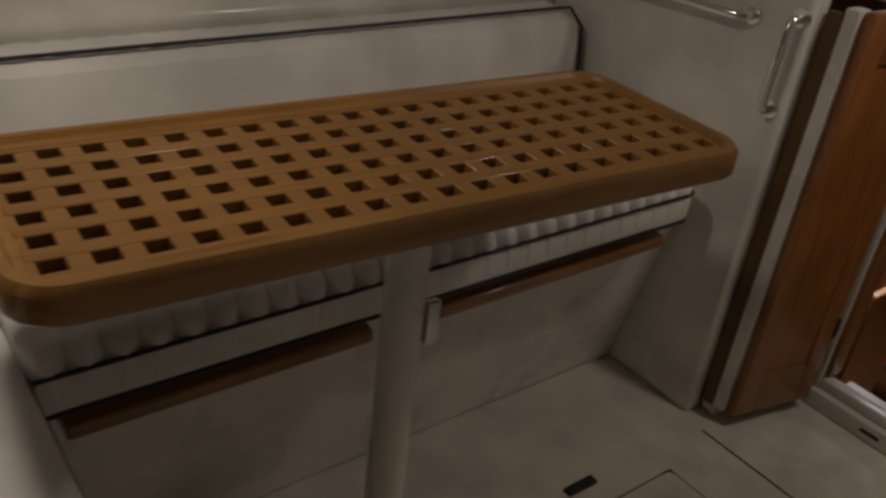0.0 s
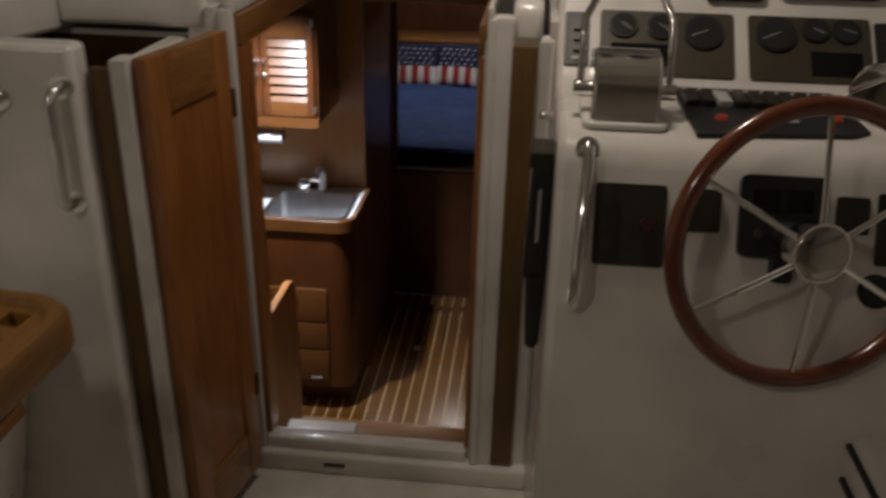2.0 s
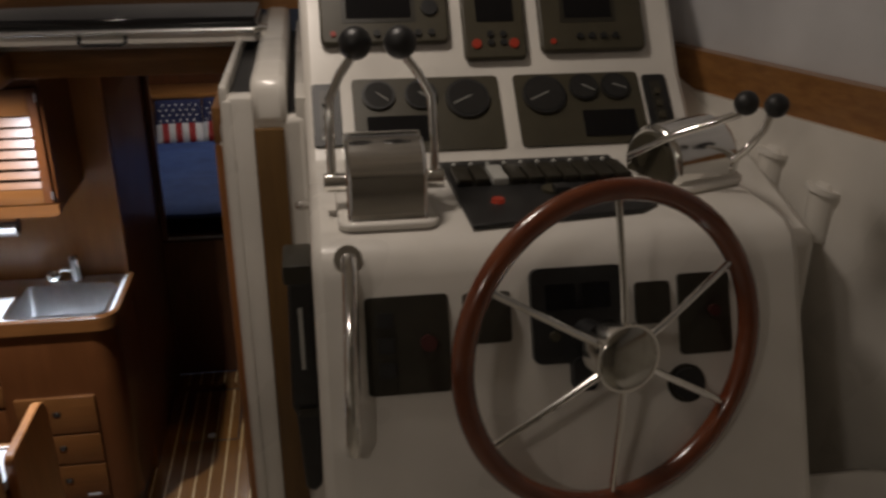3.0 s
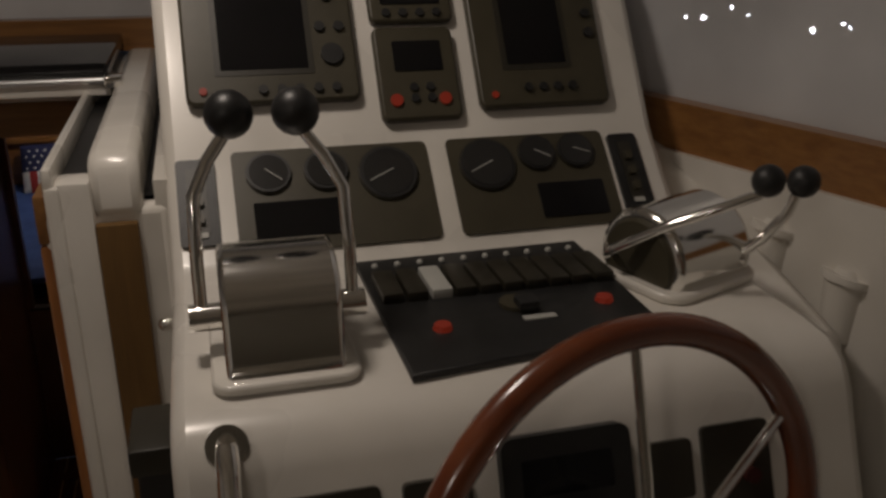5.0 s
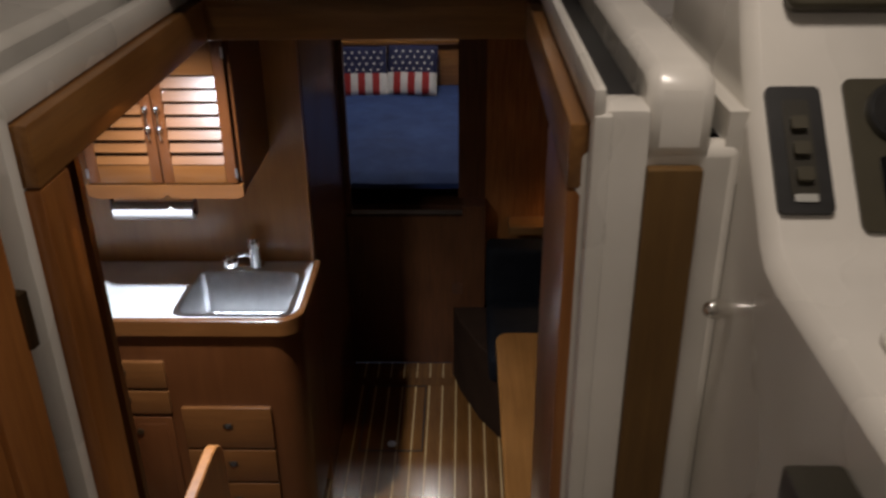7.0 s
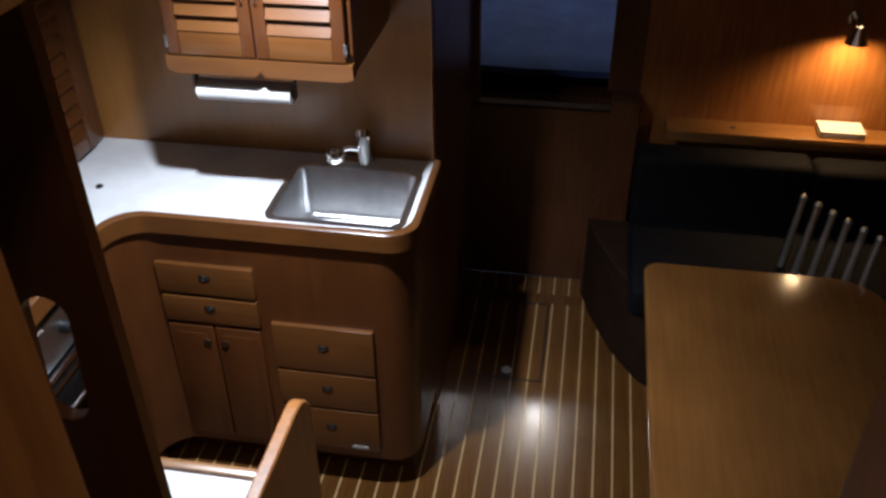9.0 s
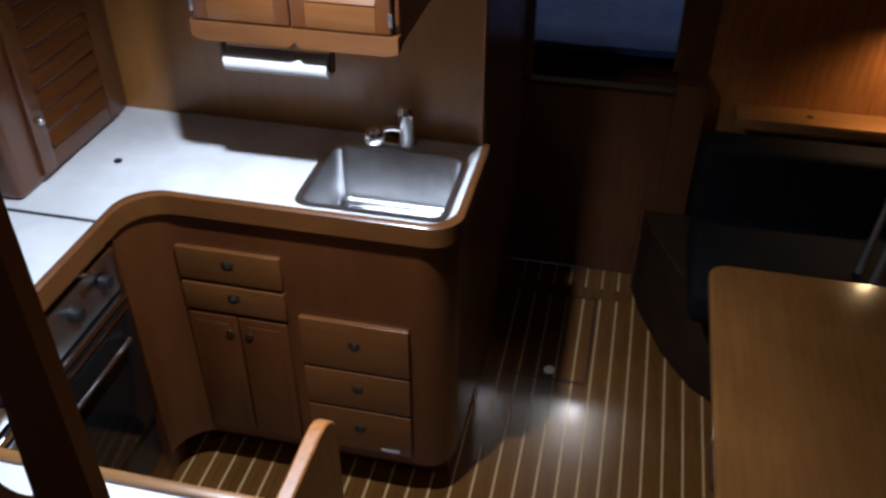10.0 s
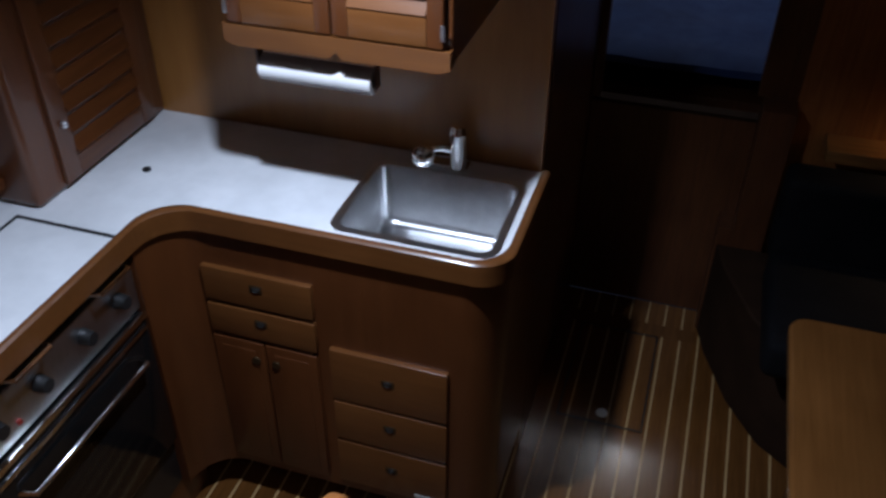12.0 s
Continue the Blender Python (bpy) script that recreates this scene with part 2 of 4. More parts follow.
# ---- cockpit structure ----
floor = solid("floor", DECK, "off-white moulded non-skid cockpit floor with fine seams", "floor", ((-1.7, -3.6, -0.06), (2.0, 0.0, 0.0)))
# hatch lid lying in the floor
lid = thing("floor_hatch", (-0.15, -0.85, 0), "off-white flush hatch lid in the cockpit floor", "hatch", kind="structure")
part("lid", quick(prism, rounded(-0.265, -1.25, 0.25, -0.608, 0.02), "z", 0.0005, 0.004), DECK, lid)
part("pull", quick(box, (-0.355, -0.895, 0.0), (-0.330, -0.805, 0.012), 0.003), RUBBER, lid, "black recessed pull")

part("seam", quick(box, (-0.325, -0.408, 0.0), (0.43, -0.402, 0.0012)), BRASS, lid, "fine dark seam in the floor")
part("seam", quick(box, (-0.270, -1.26, 0.0), (-0.265, -0.603, 0.0030)), BRASS, lid, "fine dark seam in the floor")
part("seam", quick(box, (-0.270, -0.608, 0.0), (0.26, -0.603, 0.0030)), BRASS, lid, "fine dark seam in the floor")

# bulkhead round the companionway, port half with its recess, and the console side
for name, lo, hi in (("wall_port_bulkhead", (-1.30, -0.39, 0.0), (-0.395, -0.33, 1.16)), ("wall_recess", (-0.395, -0.335, 0.0), (-0.345, 0.03, 1.10)),
                     ("wall_forward_starboard", (0.276, 0.0, 0.0), (0.43, 0.05, 1.13)), ("wall_forward_port", (-0.345, 0.0, 0.0), (-0.238, 0.05, 1.13))):
    solid(name, GEL, "white moulded fibreglass bulkhead beside the companionway", "wall", (lo, hi), bevel=0.012)
sill = thing("door_sill", (0.02, 0, 0), "white companionway sill with a dark drain slot", "sill", kind="structure")
part("sill_step", quick(box, (-0.345, -0.035, 0.0), (0.43, 0.06, 0.055), 0.012), GEL, sill)
part("sill_lip", quick(box, (-0.238, -0.012, 0.055), (0.276, 0.03, 0.088), 0.006), GEL, sill)
part("inner_ledge", quick(box, (-0.222, 0.062, 0.0), (-0.035, 0.15, 0.03), 0.006), GEL, sill, "white ledge inside the sill")
part("drain_slot", quick(prism, rounded(-0.085, 0.026, -0.030, 0.036, 0.004), "y", -0.038, -0.0345), BLACK, sill)

# white frame round the opening, with the slide channels and mouldings of the roof
frame_ob = thing("companionway_frame", (0.02, 0, 0.09), "white moulded companionway frame with dark slide channels", "door frame", kind="structure")
for side, x0, x1 in (("jamb", -0.268, -0.238), ("jamb", 0.287, 0.306)):
    part(side, quick(box, (x0, -0.022, 0.056), (x1, 0.0, 1.165), 0.008), GEL, frame_ob)
for x0, x1 in ((-0.262, -0.238), (0.286, 0.300)):
    part("coaming", quick(box, (x0, -0.018, 1.150), (x1, 0.60, 1.188), 0.009), GEL, frame_ob)
for x0, x1 in ((-0.297, -0.262), (0.300, 0.338)):
    part("channel", quick(box, (x0, 0.04, 1.112), (x1, 0.62, 1.160), 0.0), BLACK, frame_ob, "dark slide channel")
    part("channel_stop", quick(box, (x0 - 0.003, -0.014, 0.06), (x1 + 0.003, 0.04, 1.168), 0.010), GEL, frame_ob)
for x0, x1 in ((-0.300, -0.266), (0.304, 0.341)):
    part("pilaster", quick(box, (x0, -0.013, 0.056), (x1, 0.002, 1.150), 0.008), GEL, frame_ob)
part("header", quick(box, (-0.262, 0.600, 1.150), (0.300, 0.640, 1.186), 0.004), GEL, frame_ob)

for x0, x1 in ((-0.62, -0.297), (0.338, 0.398)):
    side = quick(prism, [(-0.006, 1.118), (-0.006, 1.17), (0.004, 1.192), (0.025, 1.20), (0.95, 1.20), (0.95, 1.10), (0.08, 1.118)], "x", x0, x1)
    tagged(finish(side, "cabin_roof", GEL, 0.012), "white fibreglass cabin roof beside the sliding hatch", "roof", kind="structure")
tagged(finish(quick(prism, [(-0.39, 1.13), (-0.39, 1.175), (-0.36, 1.20), (0.95, 1.22), (0.95, 1.10), (0.0, 1.10)], "x", -1.30, -0.62), "cabin_roof", GEL, 0.012), "white fibreglass cabin roof shoulder over the seat bulkhead", "roof", kind="structure")
# black filler strip painted in for the shadow gap beside the console
solid("gasket", RUBBER, "black strip standing for the shadow gap between the cabin roof and the helm console", "gasket", ((0.3985, 0.02, 1.09), (0.412, 0.95, 1.13)))
solid("wall_filler", GEL, "white filler strip beside the helm console", "wall", ((0.4125, 0.004, 1.09), (0.43, 0.95, 1.16)))
solid("cabin_roof", GEL, "white cabin roof ahead of the sliding hatch", "roof", ((-0.297, 0.64, 1.10), (0.338, 0.95, 1.185)), bevel=0.006)
solid("deck", GEL, "white side deck ahead of the helm", "deck", ((0.43, 0.30, 0.9), (2.0, 0.95, 1.12)), ((-2.0, 0.0, 0.9), (-1.30, 0.95, 1.12)))

hatch = thing("sliding_hatch", (0.02, 0.9, 1.19), "smoked acrylic sliding hatch with white frame, slid open", "hatch")
part("lid", quick(box, (-0.29, 0.50, 1.205), (0.33, 1.15, 1.232), 0.006), SMOKE, hatch)
part("front_rail", quick(box, (-0.295, 0.475, 1.180), (0.335, 0.50, 1.208), 0.006), GEL, hatch)
part("bar", quick(cyl, (-0.30, 0.47, 1.207), (0.34, 0.47, 1.207), 0.006), STEEL, hatch, "steel edge bar")
h = bmesh.new()
tube(h, [(-0.040, 0.476, 1.197), (-0.040, 0.466, 1.186), (-0.030, 0.462, 1.182), (0.045, 0.462, 1.182), (0.055, 0.466, 1.186), (0.055, 0.476, 1.197)], 0.004)
part("handle", h, BLACK, hatch, "black pull handle")
for x in (-0.30, 0.34):
    part("slide_fitting", quick(box, (x - 0.015, 0.455, 1.196), (x + 0.015, 0.50, 1.215), 0.004), CHROME, hatch, "chrome slide fitting")

# wood lining of the opening
lining = thing("companionway_lining", (0.02, 0.1, 0.09), "varnished teak lining boards inside the companionway", "trim", kind="structure")
for x0, x1, yd in ((-0.258, -0.225, 0.068), (0.270, 0.299, 0.200)):
    part("lining_board", quick(box, (x0, 0.002, 0.09), (x1, yd, 1.085), 0.006), WOOD_Z, lining)
    part("lining_rail", quick(box, (x0, 0.002, 1.0855), (x1, 0.605, 1.149), 0.004), WOOD_Y, lining)
part("lintel", quick(box, (-0.258, 0.607, 1.0855), (0.299, 0.635, 1.149), 0.004), WOOD_X, lining)

trim = tagged(finish(quick(box, (0.340, -0.016, 0.06), (0.391, 0.0, 1.112), 0.004), "trim", STRIPWOOD), "varnished teak strip on the white bulkhead", "trim", kind="structure")
part("lower_trim", quick(box, (-0.388, -0.352, 0.045), (-0.352, -0.335, 1.115), 0.003), STRIPWOOD, tagged(finish(quick(box, (-0.352, -0.350, 0.045), (-0.318, -0.30, 1.13), 0.006), "trim", GEL), "white hinge post with a dark teak strip", "trim", kind="structure"), "dark teak strip")


def cabin_door():
    d = thing("cabin_door", (-0.27, -0.17, 0.045), "varnished teak companionway door, folded open against its post", "door")
    m = Matrix.Translation((-0.302, -0.335, 0)) @ pose(0, 0, 0, 0, 0, -11)
    def slab(lo, hi, bev=0.004):
        return quick(box, lo, hi, bev, 2, m)
    part("stile", slab((-0.014, 0.0, 0.045), (0.014, 0.062, 1.13)), WOOD_Z, d)
    part("stile", slab((-0.014, 0.222, 0.045), (0.014, 0.280, 1.13)), WOOD_Z, d)
    part("rail", slab((-0.0135, 0.062, 1.02), (0.0135, 0.222, 1.13)), WOOD_Y, d)
    part("rail", slab((-0.0135, 0.062, 0.045), (0.0135, 0.222, 0.17)), WOOD_Y, d)
    part("panel", slab((-0.006, 0.062, 0.17), (0.006, 0.222, 1.02), 0.0), WOOD_Z, d)
    for z in (0.25, 0.95):
        part("hinge", slab((-0.018, 0.276, z), (0.018, 0.288, z + 0.06), 0.002), BRASS, d, "dull brass hinge")


cabin_door()


def rail(name, a, b, out, r, label, material=CHROME):
    t = thing(name, a, label, "handrail")
    a, b, o = Vector(a), Vector(b), Vector(out)
    d = (b - a).normalized()
    bm = bmesh.new()
    tube(bm, [a + d * 0.01, a + d * 0.012 + o * 0.7, a + d * 0.03 + o, b - d * 0.03 + o, b - d * 0.012 + o * 0.7, b - d * 0.01], r, 12)
    part("bar", bm, material, t)
    for p in (a + d * 0.01, b - d * 0.01):
        part("foot", quick(cyl, p, p + o * 0.12, r * 1.9), material, t)


rail("grab_rail", (-0.99, -0.391, 1.045), (-0.525, -0.391, 1.065), (0, -0.045, 0), 0.011, "polished steel grab rail across the white bulkhead")
rail("grab_rail", (-0.425, -0.391, 0.870), (-0.418, -0.391, 1.10), (0, -0.045, 0), 0.011, "upright steel grab rail beside the cabin door")
rail("grab_rail", (0.468, -0.535, 0.805), (0.476, -0.430, 1.052), (0, -0.042, 0.018), 0.010, "upright polished grab rail on the helm console")


# ---- settee and grating table ----
def ribbed(bm, y0, y1, pitch, profile, depth):
    """A cushion of ribs side by side along y; profile gives its outline in x and z, pulled in at each seam."""
    n = max(2, round((y1 - y0) / pitch))
    cols = []
    cx = sum(p[0] for p in profile) / len(profile)
    cz = sum(p[1] for p in profile) / len(profile)
    for i in range(n * 4 + 1):
        y = y0 + (y1 - y0) * i / (n * 4)
        k = abs(math.sin(math.pi * i / 4)) ** 0.6
        end = 0.012 if i in (0, n * 4) else 0
        col = []
        for x, z in profile:
            v = Vector((x - cx, z - cz))
            L = v.length
            v *= (L - depth * (1 - k) - end) / L
            col.append(bm.verts.new((cx + v.x, y, cz + v.y)))
        cols.append(col)
    m = len(profile)
    for A, B in zip(cols, cols[1:]):
        for k in range(m):
            bm.faces.new((A[k], A[(k + 1) % m], B[(k + 1) % m], B[k]))
    bm.faces.new(cols[0])
    bm.faces.new(cols[-1][::-1])


def settee():
    s = thing("settee", (-0.8, -1.25, 0), "white vinyl cockpit settee with ribbed cushions and black piping", "settee")
    base = [(-0.695, 0.0), (-0.568, 0.580), (-1.2, 0.580), (-1.2, 0.0)]
    part("base", quick(prism, base, "y", -2.05, -0.392), GEL, s, "white fibreglass locker front", 0.01)
    part("seat", quick(ribbed, -1.988, -0.50, 0.055, rounded(-1.02, 0.582, -0.482, 0.700, 0.034, 4), 0.022), VINYL, s)
    part("boxing", quick(box, (-0.60, -1.985, 0.590), (-0.4845, -0.505, 0.654), 0.012), VINYL, s, "smooth cushion front")
    for z, x in ((0.660, -0.483), (0.586, -0.487)):
        part("piping", quick(tube, [(x - 0.06, -0.495, z), (x - 0.006, -0.502, z), (x, -0.515, z), (x, -1.985, z)], 0.0042, 8), PIPING, s, "black piping")
    back = [(-1.00, 0.66), (-0.985, 0.72), (-0.995, 0.87), (-1.012, 0.918), (-1.05, 0.940), (-1.14, 0.940), (-1.17, 0.66)]
    part("backrest", quick(ribbed, -2.3, -0.44, 0.058, back, 0.003), VINYL, s)
    part("piping", quick(tube, [(-1.02, -0.425, 0.66), (-1.00, -0.424, 0.80), (-1.015, -0.425, 0.90), (-1.045, -0.45, 0.947), (-1.040, -0.50, 0.950), (-1.040, -2.3, 0.944)], 0.0042, 8), PIPING, s, "black piping")
    for y0, y1 in ((-1.225, -0.545), (-1.945, -1.385)):
        d = part("locker_door", quick(prism, [(-0.6895, 0.03), (-0.5845, 0.505), (-0.5925, 0.507), (-0.6975, 0.032)], "y", y0, y1), GEL, s)
        part("pull", quick(prism, [(-0.580, 0.510), (-0.506, 0.512), (-0.500, 0.524), (-0.504, 0.544), (-0.573, 0.552)], "y", y0, y1), WOOD_Y, d, "long teak finger pull", 0.006)
    part("coaming", quick(prism, [(-1.16, 0.90), (-1.16, 0.965), (-1.20, 1.00), (-1.46, 1.03), (-1.46, 0.5), (-1.2, 0.5)], "y", -3.2, -0.392), GEL, s, "white moulded coaming", 0.015)


settee()

aft = thing("settee_return", (-0.35, -2.4, 0), "white ribbed vinyl seat return with black piping", "settee")
part("base", quick(box, (-0.95, -2.75, 0.0), (-0.10, -2.015, 0.565), 0.02), GEL, aft)
part("seat", quick(ribbed, -2.72, -1.990, 0.045, rounded(-1.0, 0.567, -0.04, 0.662, 0.03, 4), 0.010), VINYL, aft)
for z in (0.645, 0.580):
    part("piping", quick(tube, [(-0.040, -2.7, z), (-0.040, -2.015, z), (-0.06, -1.990, z), (-0.99, -1.986, z)], 0.0042, 8), PIPING, aft, "black piping")


def grating_table():
    t = thing("grating_table", (-0.336, -1.4745, 0), "varnished teak grating table on one white pedestal", "table")
    X0, X1, Y0, Y1, zt = -0.535, -0.133, -2.042, -0.946, 1.003
    hx0, hx1, hy0, hy1, nx, ny, hole = -0.470, -0.195, -1.985, -0.995, 6, 19, 0.0285
    # rim as a ring with a raised lip
    rim = bmesh.new()
    outer = rounded(X0, Y0, X1, Y1, 0.06, 8)
    ix0, ix1, iy0, iy1 = hx0 - hole / 2, hx1 + hole / 2, hy0 - hole / 2, hy1 + hole / 2
    e = 0.010
    inner = rounded(ix0 - e, iy0 - e, ix1 + e, iy1 + e, 0.018, 8)
    def ring(o, z):
        return [rim.verts.new((x, y, z)) for x, y in o]
    def shrink(o, d):
        cx, cy = (X0 + X1) / 2, (Y0 + Y1) / 2
        hw, hh = (X1 - X0) / 2, (Y1 - Y0) / 2
        return [(cx + (x - cx) * (1 - d / hw), cy + (y - cy) * (1 - d / hh)) for x, y in o]
    rings = [ring(inner, zt - 0.040), ring(shrink(outer, 0.004), zt - 0.040), ring(outer, zt - 0.034), ring(outer, zt - 0.002), ring(shrink(outer, 0.006), zt + 0.008), ring(shrink(outer, 0.017), zt + 0.008), ring(shrink(outer, 0.022), zt), ring(inner, zt)]
    for A, B in zip(rings, rings[1:] + rings[:1]):
        n = len(A)
        for k in range(n):
            rim.faces.new((A[k], A[(k + 1) % n], B[(k + 1) % n], B[k]))
    part("rim", rim, TABLE, t)
    sx, sy = (hx1 - hx0) / (nx - 1), (hy1 - hy0) / (ny - 1)
    w = sx - hole
    bar = quick(box, (-w / 2, iy0 - e, zt - 0.030), (w / 2, iy1 + e, zt - 0.0005), 0.0015, 1)
    first = None
    for i in range(-1, nx):
        x = hx0 + sx * (i + 0.5)
        if i in (-1, nx - 1):
            x = ix0 - e / 2 if i < 0 else ix1 + e / 2
        if first is None:
            first = part("long_bar", bar, TABLE, t)
            ob = first
        else:
            ob = new("long_bar", first.data)
            ob.parent, ob.matrix_parent_inverse = t, first.matrix_parent_inverse
        ob.location.x = x
        if i in (-1, nx - 1):
            ob.scale.x = e / w
    w2 = sy - hole
    cross = quick(box, (ix0 - e, -w2 / 2, zt - 0.031), (ix1 + e, w2 / 2, zt - 0.0015), 0.0015, 1)
    c0 = None
    for j in range(-1, ny):
        y = hy0 + sy * (j + 0.5)
        if c0 is None:
            c0 = part("cross_bar", cross, TABLE, t)
            ob = c0
        else:
            ob = new("cross_bar", c0.data)
            ob.parent, ob.matrix_parent_inverse = t, c0.matrix_parent_inverse
        if j in (-1, ny - 1):
            y = iy0 - e / 2 if j < 0 else iy1 + e / 2
            ob.scale.y = e / w2
        ob.location.y = y
    # board added below the holes; its near-black colour stands for their shade
    part("backing", quick(box, (ix0, iy0, zt - 0.0395), (ix1, iy1, zt - 0.0325)), SHADEBOARD, t, "near-black board standing for the shade under the grating")
    part("pedestal", quick(cyl, (-0.345, -1.445, 0.0), (-0.345, -1.445, zt - 0.05), 0.037, 0.035, 28), GEL, t, "white tube pedestal")
    part("collar", quick(cyl, (-0.345, -1.445, zt - 0.075), (-0.345, -1.445, zt - 0.040), 0.052, 0.060, 28), GEL, t, "white socket")
    part("clamp", quick(box, (-0.331, -1.413, 0.64), (-0.316, -1.389, 0.725), 0.004), STEEL, t, "small clamp lever")
    t.matrix_basis = Matrix.Translation((-0.336, -1.4745, 0)) @ pose(0, 0, 0, 0, 0, -3.4)


grating_table()


# ---- helm console ----
con = thing("helm_console", (0.78, -0.2, 0), "white moulded fibreglass helm console with instruments", "helm console")
prof = [(-0.56, 0.0), (-0.60, 0.55), (-0.585, 0.70), (-0.452, 1.018), (-0.438, 1.042), (-0.412, 1.057), (-0.37, 1.061), (-0.13, 1.063), (-0.102, 1.067), (-0.085, 1.078), (0.020, 1.185), (0.155, 1.389), (0.185, 1.42), (0.26, 1.45), (0.34, 1.42), (0.34, 0.0)]
part("body", quick(prism, prof, "x", 0.428, 1.115), GEL, con, "", 0.014)
part("shoulder", quick(prism, [(-0.30, 0.0), (-0.30, 0.98), (-0.05, 1.05), (0.10, 1.13), (0.16, 1.15), (0.22, 1.12), (0.34, 1.08), (0.34, 0.0)], "x", 1.10, 1.24), GEL, con, "", 0.02)
# slope of the instrument face: a point on it by x and distance s up the slope
def slope(foot, d):
    d = Vector(d).normalized()
    n = Vector((0, -d.z, d.y))
    return Matrix(((1, d.x, n.x, foot[0]), (0, d.y, n.y, foot[1]), (0, d.z, n.z, foot[2]), (0, 0, 0, 1)))


FACE = slope((0, -0.085, 1.078), (0, 0.105, 0.107))
UPPER = slope((0, -0.0495, 1.0801), (0, 0.135, 0.204))
FL = Vector((0, 0.133, 0.318)).normalized()
NL = Vector((0, -FL.z, FL.y))
F0 = Vector((0, -0.585, 0.70))
FRONT = Matrix(((1, FL.x, NL.x, F0.x), (0, FL.y, NL.y, F0.y), (0, FL.z, NL.z, F0.z), (0, 0, 0, 1)))
TOP = Matrix(((1, 0, 0, 0), (0, 1, 0, 0), (0, 0, 1, 1.062), (0, 0, 0, 1)))


def plate(m, x0, s0, x1, s1, h0, h1, r):
    bm = bmesh.new()
    vs = prism(bm, rounded(x0, s0, x1, s1, r, 4), "z", h0, h1)
    bmesh.ops.transform(bm, matrix=m, verts=vs)
    return bm


def disc(m, x, s, r, h0, h1, n=24):
    bm = bmesh.new()
    cyl(bm, (x, s, h0), (x, s, h1), r, None, n)
    bmesh.ops.transform(bm, matrix=m, verts=bm.verts)
    return bm


def needle(m, x, s, r, ang, h):
    bm = bmesh.new()
    a = radians(ang)
    tube(bm, [(x - 0.2 * r * math.cos(a), s - 0.2 * r * math.sin(a), h), (x + 0.75 * r * math.cos(a), s + 0.75 * r * math.sin(a), h)], 0.0009, 4)
    bmesh.ops.transform(bm, matrix=m, verts=bm.verts)
    return bm


def gauge(m, x, s, r, ang, parent):
    g = part("gauge", disc(m, x, s, r, 0.003, 0.010), BLACK, parent, "round black gauge")
    part("bezel", disc(m, x, s, r * 1.05, 0.003, 0.008), CHARCOAL, g)
    part("face", disc(m, x, s, r * 0.88, 0.010, 0.0108), DIAL, g)
    part("needle", needle(m, x, s, r, ang, 0.0118), PALE, g, "pale needle")


def gauge_panel(x0, x1, gauges, screen):
    p = thing("gauge_panel", FACE @ Vector(((x0 + x1) / 2, 0.06, 0)), "grey instrument panel with round gauges and a dark display", "gauge panel", "engine panels on the console")
    part("plate", plate(FACE, x0, 0.004, x1, 0.148, 0.0, 0.004, 0.008), GREY, p)
    for x, s, r, a in gauges:
        gauge(FACE, x, s, r, a, p)
    part("display", plate(FACE, screen[0], screen[1], screen[2], screen[3], 0.003, 0.006, 0.003), SCREEN, p, "dark display window")


gauge_panel(0.510, 0.768, ((0.555, 0.113, 0.028, -40), (0.629, 0.112, 0.028, -35), (0.710, 0.102, 0.038, 205)), (0.532, 0.022, 0.652, 0.072))
gauge_panel(0.796, 1.026, ((0.848, 0.104, 0.038, 205), (0.922, 0.117, 0.026, -30), (0.980, 0.117, 0.026, -20)), (0.912, 0.018, 1.008, 0.070))


def switch_panel(x0, x1, lean):
    p = thing("switch_panel", FACE @ Vector(((x0 + x1) / 2, 0.06, 0)), "narrow black breaker panel with small toggle switches", "switch panel")
    part("plate", plate(FACE, x0, 0.020, x1, 0.140, 0.0, 0.005, 0.006), BLACK, p)
    part("inset", plate(FACE, x0 + 0.012, 0.034, x1 - 0.012, 0.126, 0.005, 0.0065, 0.003), CHARCOAL, p)
    for k, s in enumerate((0.048, 0.072, 0.096)):
        part("toggle", plate(FACE, x0 + 0.017, s, x1 - 0.017, s + 0.012, 0.006, 0.012, 0.002), GREY, p)
    part("tag", plate(FACE, x0 + 0.014, 0.030, x1 - 0.014, 0.037, 0.0062, 0.0068, 0.001), PALE, p, "pale label bar")


switch_panel(0.441, 0.489, 0)
switch_panel(1.034, 1.078, 0)


def plotter(x0, x1, s0, s1, sx0, sx1, ss0, ss1, knobs):
    p = thing("chart_plotter", UPPER @ Vector(((x0 + x1) / 2, (s0 + s1) / 2, 0)), "grey marine chart plotter with a dark screen and buttons", "chart plotter", "displays on the console")
    part("case", plate(UPPER, x0, s0, x1, s1, 0.0, 0.016, 0.012), GREY, p, "", 0.004)
    part("screen", plate(UPPER, sx0, ss0, sx1, ss1, 0.016, 0.0175, 0.002), SCREEN, p, "dark glass screen")
    part("bezel", plate(UPPER, sx0 - 0.008, ss0 - 0.008, sx1 + 0.008, ss1 + 0.008, 0.014, 0.0168, 0.004), CHARCOAL, p)
    part("power_light", disc(UPPER, x0 + 0.022, s0 + 0.018, 0.005, 0.015, 0.019, 12), RED, p, "red power light")
    for x, s, r in knobs:
        part("button", disc(UPPER, x, s, r, 0.015, 0.021, 14), BLACK, p)


